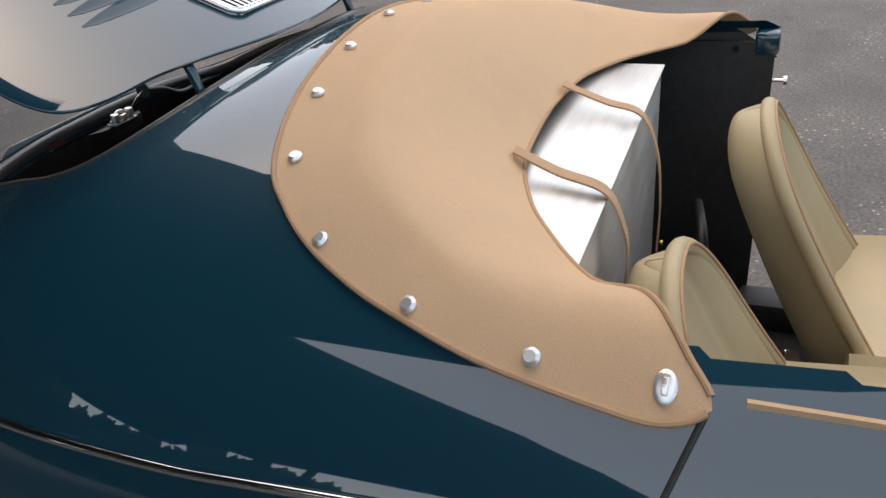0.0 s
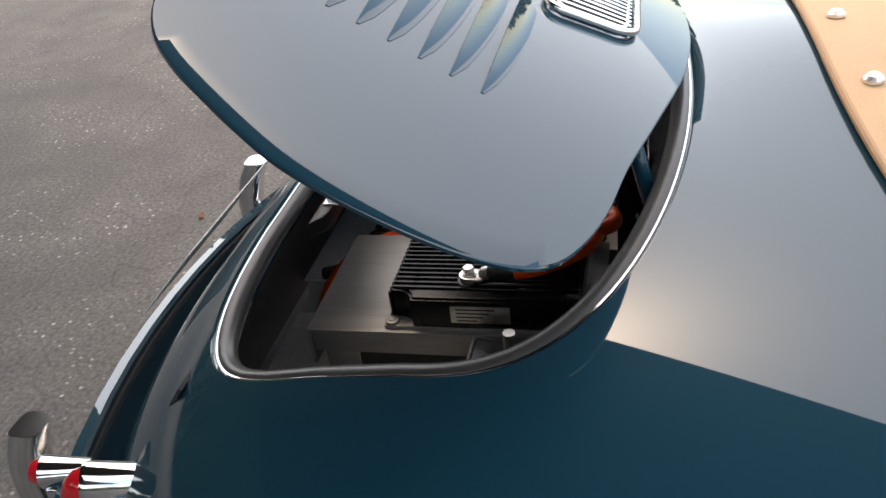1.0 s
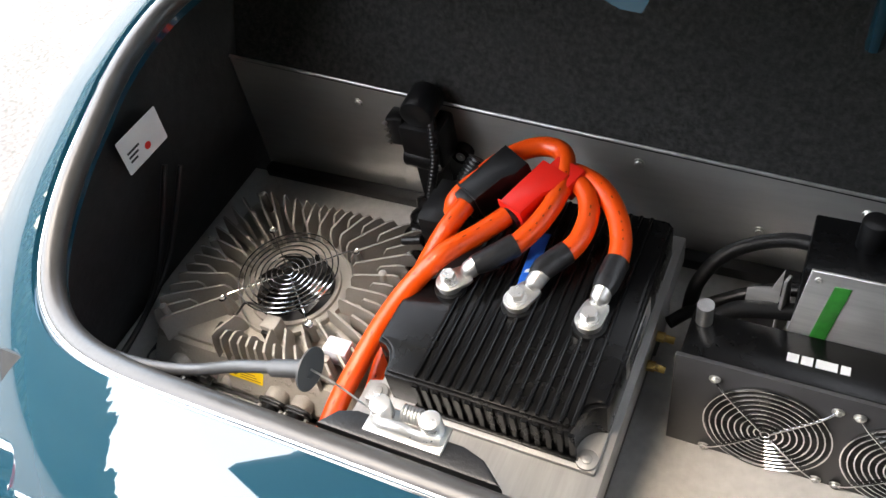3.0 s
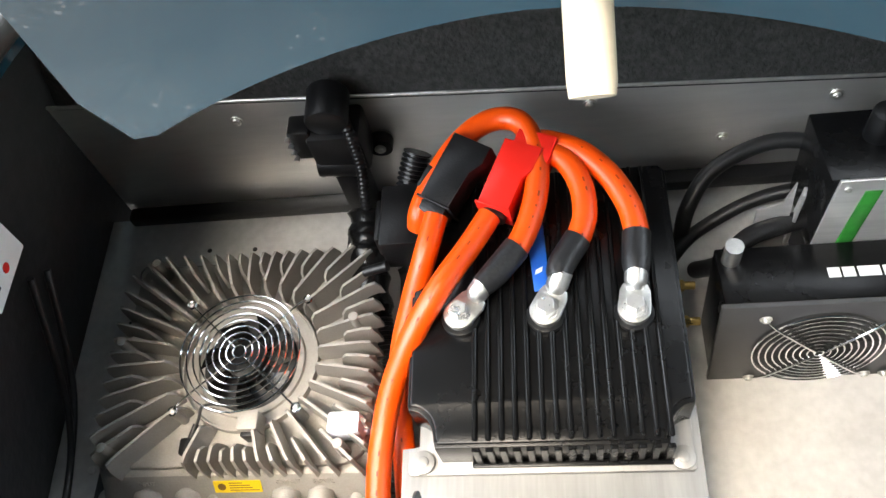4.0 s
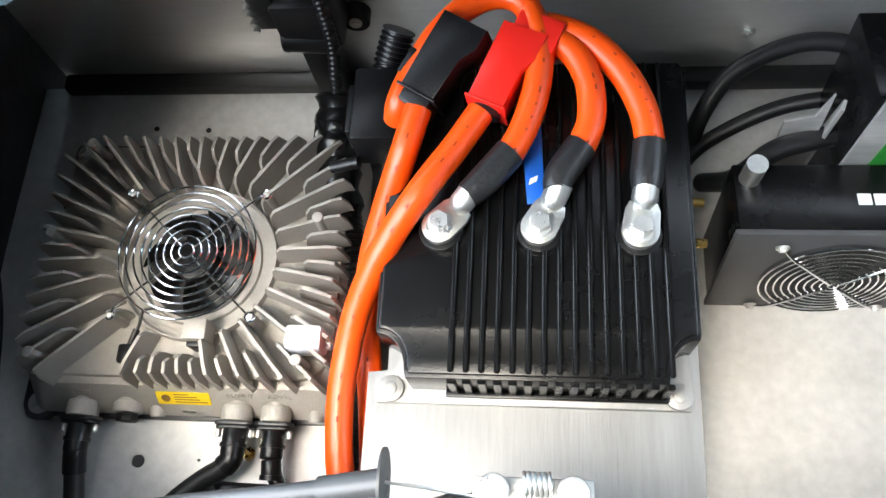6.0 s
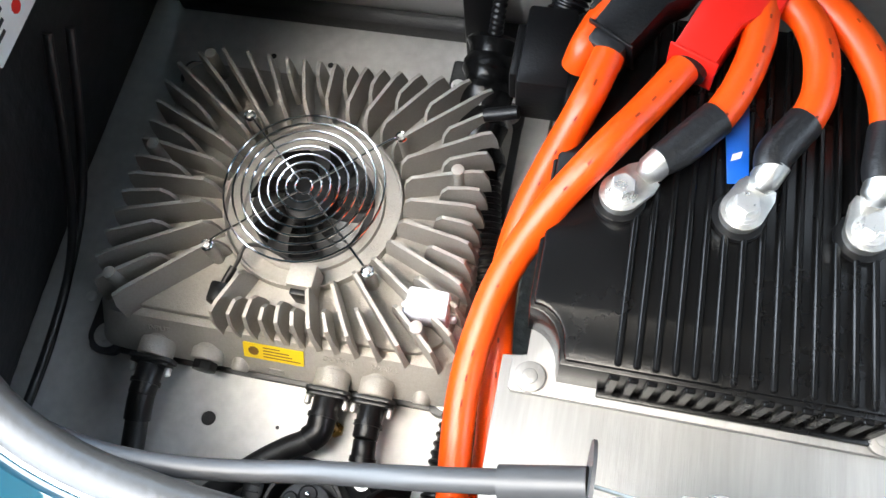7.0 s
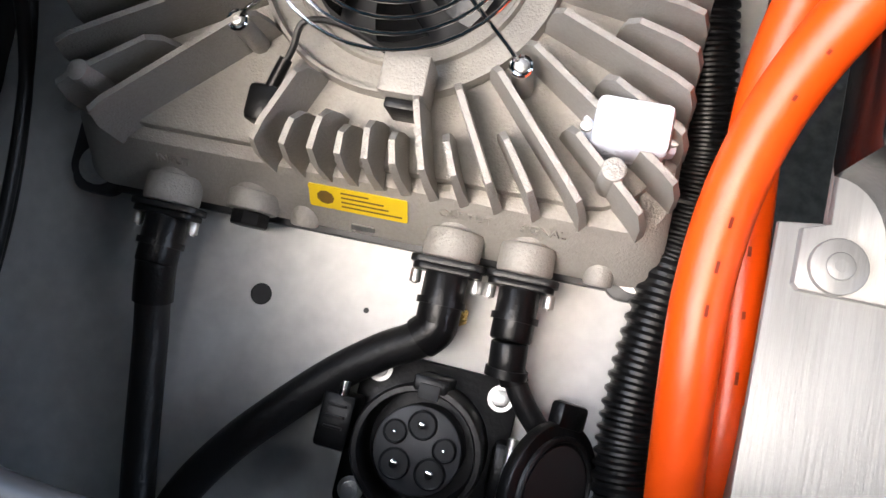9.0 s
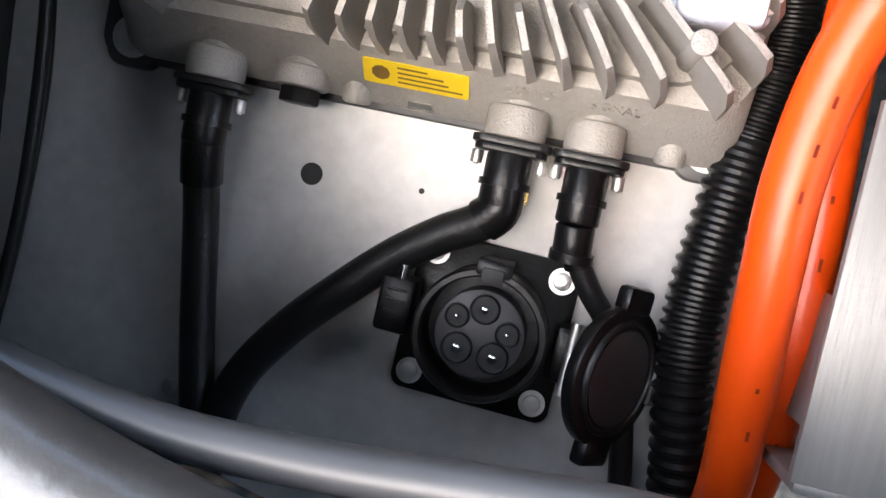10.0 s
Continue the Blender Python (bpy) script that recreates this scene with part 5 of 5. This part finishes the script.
part("tail", box(-0.008, 0.030, 0.018, 0.046, -0.013, 0.012, 0.003, m=RM), REDP, rc)
part("cable_collar", cyl(RM @ Vector((0, -0.042, 0)), RM @ Vector((0, -0.030, 0)), 0.0118), SHRINK, rc)
bs = thing("blue_tag", "blue plastic strip with a white mark on the controller", "strip")
part("strip", slab([(-0.007, -0.030), (0.006, -0.030), (0.010, 0.040), (-0.006, 0.040)], 0.1502, 0.1515, 0.0003, m=Matrix.Translation((0.443, 0.165, 0)) @ Matrix.Rotation(radians(6), 4, "Z")), BLUEP, bs)
part("white_mark", slab([(0.440, 0.150), (0.446, 0.153), (0.447, 0.158), (0.441, 0.155)], 0.1516, 0.1519), WHITE, bs)
conduit([(0.332, 0.292, 0.150), (0.322, 0.272, 0.130), (0.318, 0.250, 0.115)], 0.014, "coil_hose", "short black ribbed hose behind the controller", 0.004)

# ---- radiator with two guarded fans ----
ra = thing("radiator", "black radiator with two wire-guarded cooling fans", "radiator", at=(0.74, 0.16, -0.012))
TILT = Matrix.Translation((0, 0.112, -0.012)) @ Matrix.Rotation(radians(-7.5), 4, "X")
part("core", box(0.600, 0.905, 0.002, 0.062, 0.0, 0.128, 0.002, m=TILT), GLOSSBLACK, ra)
part("face_plate", box(0.597, 0.908, -0.003, 0.002, 0.0, 0.129, 0.0008, m=TILT), GREYROD, ra, "dull grey face plate")
def logo(x, w, z0=0.0):
    return part("brand_mark", box(x, x + w, 0.024, 0.034, 0.1284, 0.1290, 0.0, m=TILT), WHITE, ra)
for x, w in ((0.690, 0.010), (0.702, 0.010), (0.7145, 0.018), (0.735, 0.008)):
    logo(x, w)
for fx in (0.6875, 0.8100):
    fc = part("fan_opening", cyl(TILT @ Vector((fx, -0.0032, 0.059)), TILT @ Vector((fx, -0.0036, 0.059)), 0.0565, seg=48), MATBLACK, ra)
    part("fan_hub", cyl(TILT @ Vector((fx, -0.0036, 0.059)), TILT @ Vector((fx, -0.0046, 0.059)), 0.020, seg=32), BLACK, fc)
    for k in range(9):
        a0 = 2 * math.pi * k / 9
        grid = [[TILT @ Vector((fx + r * math.cos(a0 + w), -0.0042 - 0.001 * w, 0.059 + r * math.sin(a0 + w))) for w in (-0.22, 0.22)] for r in (0.02, 0.036, 0.053)]
        part("blade", sheet(grid, 0.0006), BLACK, fc)
    for k in range(10):
        r = 0.004 + 0.0530 * k / 9
        part("guard_ring", tube([TILT @ Vector((fx + r * math.cos(i * 0.15708), -0.0105 + 0.003 * k / 9, 0.059 + r * math.sin(i * 0.15708))) for i in range(40)], 0.0009, raw=True, seg=8, closed=True), CHROME, ra)
    for ux in (-1, 1):
        for uz in (-1, 1):
            p = TILT @ Vector((fx + ux * 0.0525, -0.005, 0.059 + uz * 0.0525))
            part("guard_arm", tube([TILT @ Vector((fx + ux * 0.004, -0.012, 0.059 + uz * 0.004)), TILT @ Vector((fx + ux * 0.040, -0.0105, 0.059 + uz * 0.040)), p], 0.0011, n=5, seg=8), CHROME, ra)
            screw(p, 0.0035, 0.003, ra, axis=(0, -1, -0.1))
part("hose_port", cyl((0.612, 0.176, 0.10), (0.612, 0.176, 0.135), 0.008), STEEL, ra)
for y in (0.139, 0.176):
    th = thing("hose_fitting", "brass barbed hose fitting beside the stand", "fitting", "fittings")
    bm = cyl((0.568, y, 0.064), (0.576, y, 0.064), 0.0055, seg=6)
    cyl((0.576, y, 0.064), (0.586, y, 0.063), 0.0040, bm, 16)
    part("barb", bm, BRASS, th)
for pts, r in (([(0.585, 0.245, 0.02), (0.590, 0.262, 0.06), (0.615, 0.290, 0.085), (0.665, 0.306, 0.102), (0.71, 0.30, 0.105), (0.745, 0.275, 0.105)], 0.008),
               ([(0.600, 0.225, 0.0), (0.612, 0.205, 0.045), (0.618, 0.195, 0.085), (0.640, 0.208, 0.098), (0.690, 0.225, 0.092), (0.74, 0.24, 0.09)], 0.009),
               ([(0.57, 0.22, 0.03), (0.60, 0.25, 0.035), (0.66, 0.27, 0.06), (0.73, 0.27, 0.08)], 0.007)):
    th = thing("coolant_hose", "black rubber coolant hose beside the radiator", "hose", "hoses")
    part("hose", tube(pts, r, n=8), RUBBER, th)

# ---- power converter with its bright face and small bracket ----
cv = thing("power_converter", "black converter box with aluminium face and green window", "converter", at=(0.78, 0.24, -0.012))
VM = Matrix.Translation((0.683, 0.189, 0.083)) @ Matrix.Rotation(radians(-9.0), 4, "X")
part("case", box(0.004, 0.200, 0.003, 0.085, -0.002, 0.098, 0.002, m=VM), GLOSSBLACK, cv)
out = [(0.0, 0.0), (0.205, 0.0), (0.205, 0.100), (0.010, 0.100)]
FM = VM @ Euler((radians(90), 0, 0)).to_matrix().to_4x4()
part("face", slab(out, -0.0025, 0.0008, 0.0005, m=FM), ALU, cv, "brushed aluminium face plate")
part("window", slab([(0.020, 0.012), (0.034, 0.012), (0.045, 0.088), (0.031, 0.088)], 0.0010, 0.0022, 0.0006, m=FM), GREEN, cv, "green circuit board behind a slot")
for x, y in ((0.008, 0.008), (0.017, 0.091), (0.190, 0.091), (0.19, 0.008)):
    screw(FM @ Vector((x, y, 0.001)), 0.003, 0.002, cv, axis=(0, -1, 0.1), washer=False)
part("cable_gland", cyl((0.735, 0.255, 0.17), (0.735, 0.255, 0.205), 0.012, bevel=0.002), BLACK, cv)
part("support", box(0.70, 0.87, 0.20, 0.26, -0.012, 0.083, 0.002), MATBLACK, cv)
bk = thing("angle_bracket", "small bare aluminium angle bracket with drilled holes", "bracket", at=(0.66, 0.22, 0.06))
bm = slab([(0.0, 0.0), (0.030, 0.0), (0.030, 0.095), (0.022, 0.070), (0.0, 0.064)], 0, 0.003, 0.0004, m=Matrix.Translation((0.642, 0.216, 0.050)) @ Euler((radians(80), 0, 0)).to_matrix().to_4x4())
part("plate", bm, ALU, bk)
bm = slab([(0.0, 0.0), (0.026, 0.0), (0.010, 0.095), (0.0, 0.095)], 0, 0.003, 0.0004, m=Matrix.Translation((0.673, 0.216, 0.050)) @ Euler((radians(90), 0, radians(70))).to_matrix().to_4x4())
part("plate", bm, ALU, bk)
for x, z in ((0.650, 0.085), (0.650, 0.102)):
    screw((x, 0.2125, z), 0.0022, 0.001, bk, axis=(0, -1, 0), washer=False)

# ---- lid catch and prop stay at the tail lip ----
lt = thing("lid_catch", "bright zinc lid catch on a black cushion", "latch", at=(0.445, -0.085, 0.23))
bm = box(0.412, 0.478, -0.094, -0.070, 0.240, 0.243, 0.001)
part("plate", bm, STEEL, lt)
for x in (0.424, 0.466):
    part("post", cyl((x, -0.078, 0.243), (x, -0.078, 0.262), 0.0085, bevel=0.002), NICKEL, lt)
part("hook", tube([(0.418, -0.086, 0.246), (0.430, -0.090, 0.256), (0.446, -0.090, 0.258), (0.460, -0.088, 0.250), (0.474, -0.084, 0.246)], 0.004, n=6), NICKEL, lt)
part("spring", tube([(0.440 + 0.016 * i / 60, -0.074 + 0.006 * math.cos(i * 0.62), 0.250 + 0.006 * math.sin(i * 0.62)) for i in range(60)], 0.0012, raw=True, seg=6), STEEL, lt)
part("cushion", slab([(0.372, -0.100), (0.385, -0.084), (0.400, -0.079), (0.490, -0.079), (0.508, -0.084), (0.528, -0.100)], 0.215, 0.240, 0.003), RUBBER, lt, "black rubber cushion")
pr = thing("prop_stay", "grey sleeved lid release rod along the tail lip", "rod", at=(0.25, -0.085, 0.2))
part("sleeve", tube([(0.062, -0.070, 0.226), (0.085, -0.088, 0.229), (0.112, -0.096, 0.230), (0.150, -0.101, 0.230), (0.185, -0.100, 0.230), (0.218, -0.096, 0.232), (0.252, -0.091, 0.240), (0.302, -0.087, 0.264), (0.366, -0.079, 0.280)], 0.0052), GREYROD, pr)
part("collar", cyl((0.335, -0.0832, 0.2722), (0.369, -0.0785, 0.2807), 0.0072), GREYROD, pr)
part("washer", cyl((0.3685, -0.0785, 0.2809), (0.3700, -0.0785, 0.2809), 0.0175, seg=28), GREYROD, pr)
part("wire", tube([(0.369, -0.0785, 0.281), (0.392, -0.080, 0.272), (0.415, -0.082, 0.256)], 0.0009, n=5, seg=6), STEEL, pr)

# ---- left wall: paper sticker and loose wires ----
stk = thing("paper_sticker", "white paper sticker with small red mark on the bay wall", "sticker")
WM = Matrix.Translation((-0.0105, 0.143, 0.235)) @ Matrix.Rotation(radians(6.0), 4, "Y") @ Euler((radians(90), 0, radians(90))).to_matrix().to_4x4()
part("paper", slab(rounded(-0.034, 0.034, -0.024, 0.024, 0.002), 0.001, 0.0014, m=WM), WHITE, stk)
part("red_mark", slab([(0.004 + 0.005 * math.cos(i * 0.7), -0.010 + 0.005 * math.sin(i * 0.7)) for i in range(9)], 0.0015, 0.0017, m=WM), REDP, stk)
for k in range(3):
    part("print_bar", slab(rounded(-0.026, -0.014 + 0.004 * k, -0.012 + 0.006 * k, -0.009 + 0.006 * k, 0.0004), 0.0015, 0.0017, m=WM), MATBLACK, stk)
for k, pts in enumerate(([(-0.022, 0.18, 0.16), (-0.028, 0.10, 0.07), (-0.034, 0.02, 0.03), (-0.040, -0.08, 0.012), (-0.046, -0.16, 0.01)],
                         [(-0.020, 0.16, 0.18), (-0.030, 0.07, 0.06), (-0.036, -0.01, 0.02), (-0.043, -0.10, 0.008), (-0.05, -0.17, 0.008)])):
    th = thing("wire", "loose black wire along the bay wall", "wire", "wall wires")
    part("wire_sheath", tube(pts, 0.0035, n=8, seg=10), RUBBER, th)
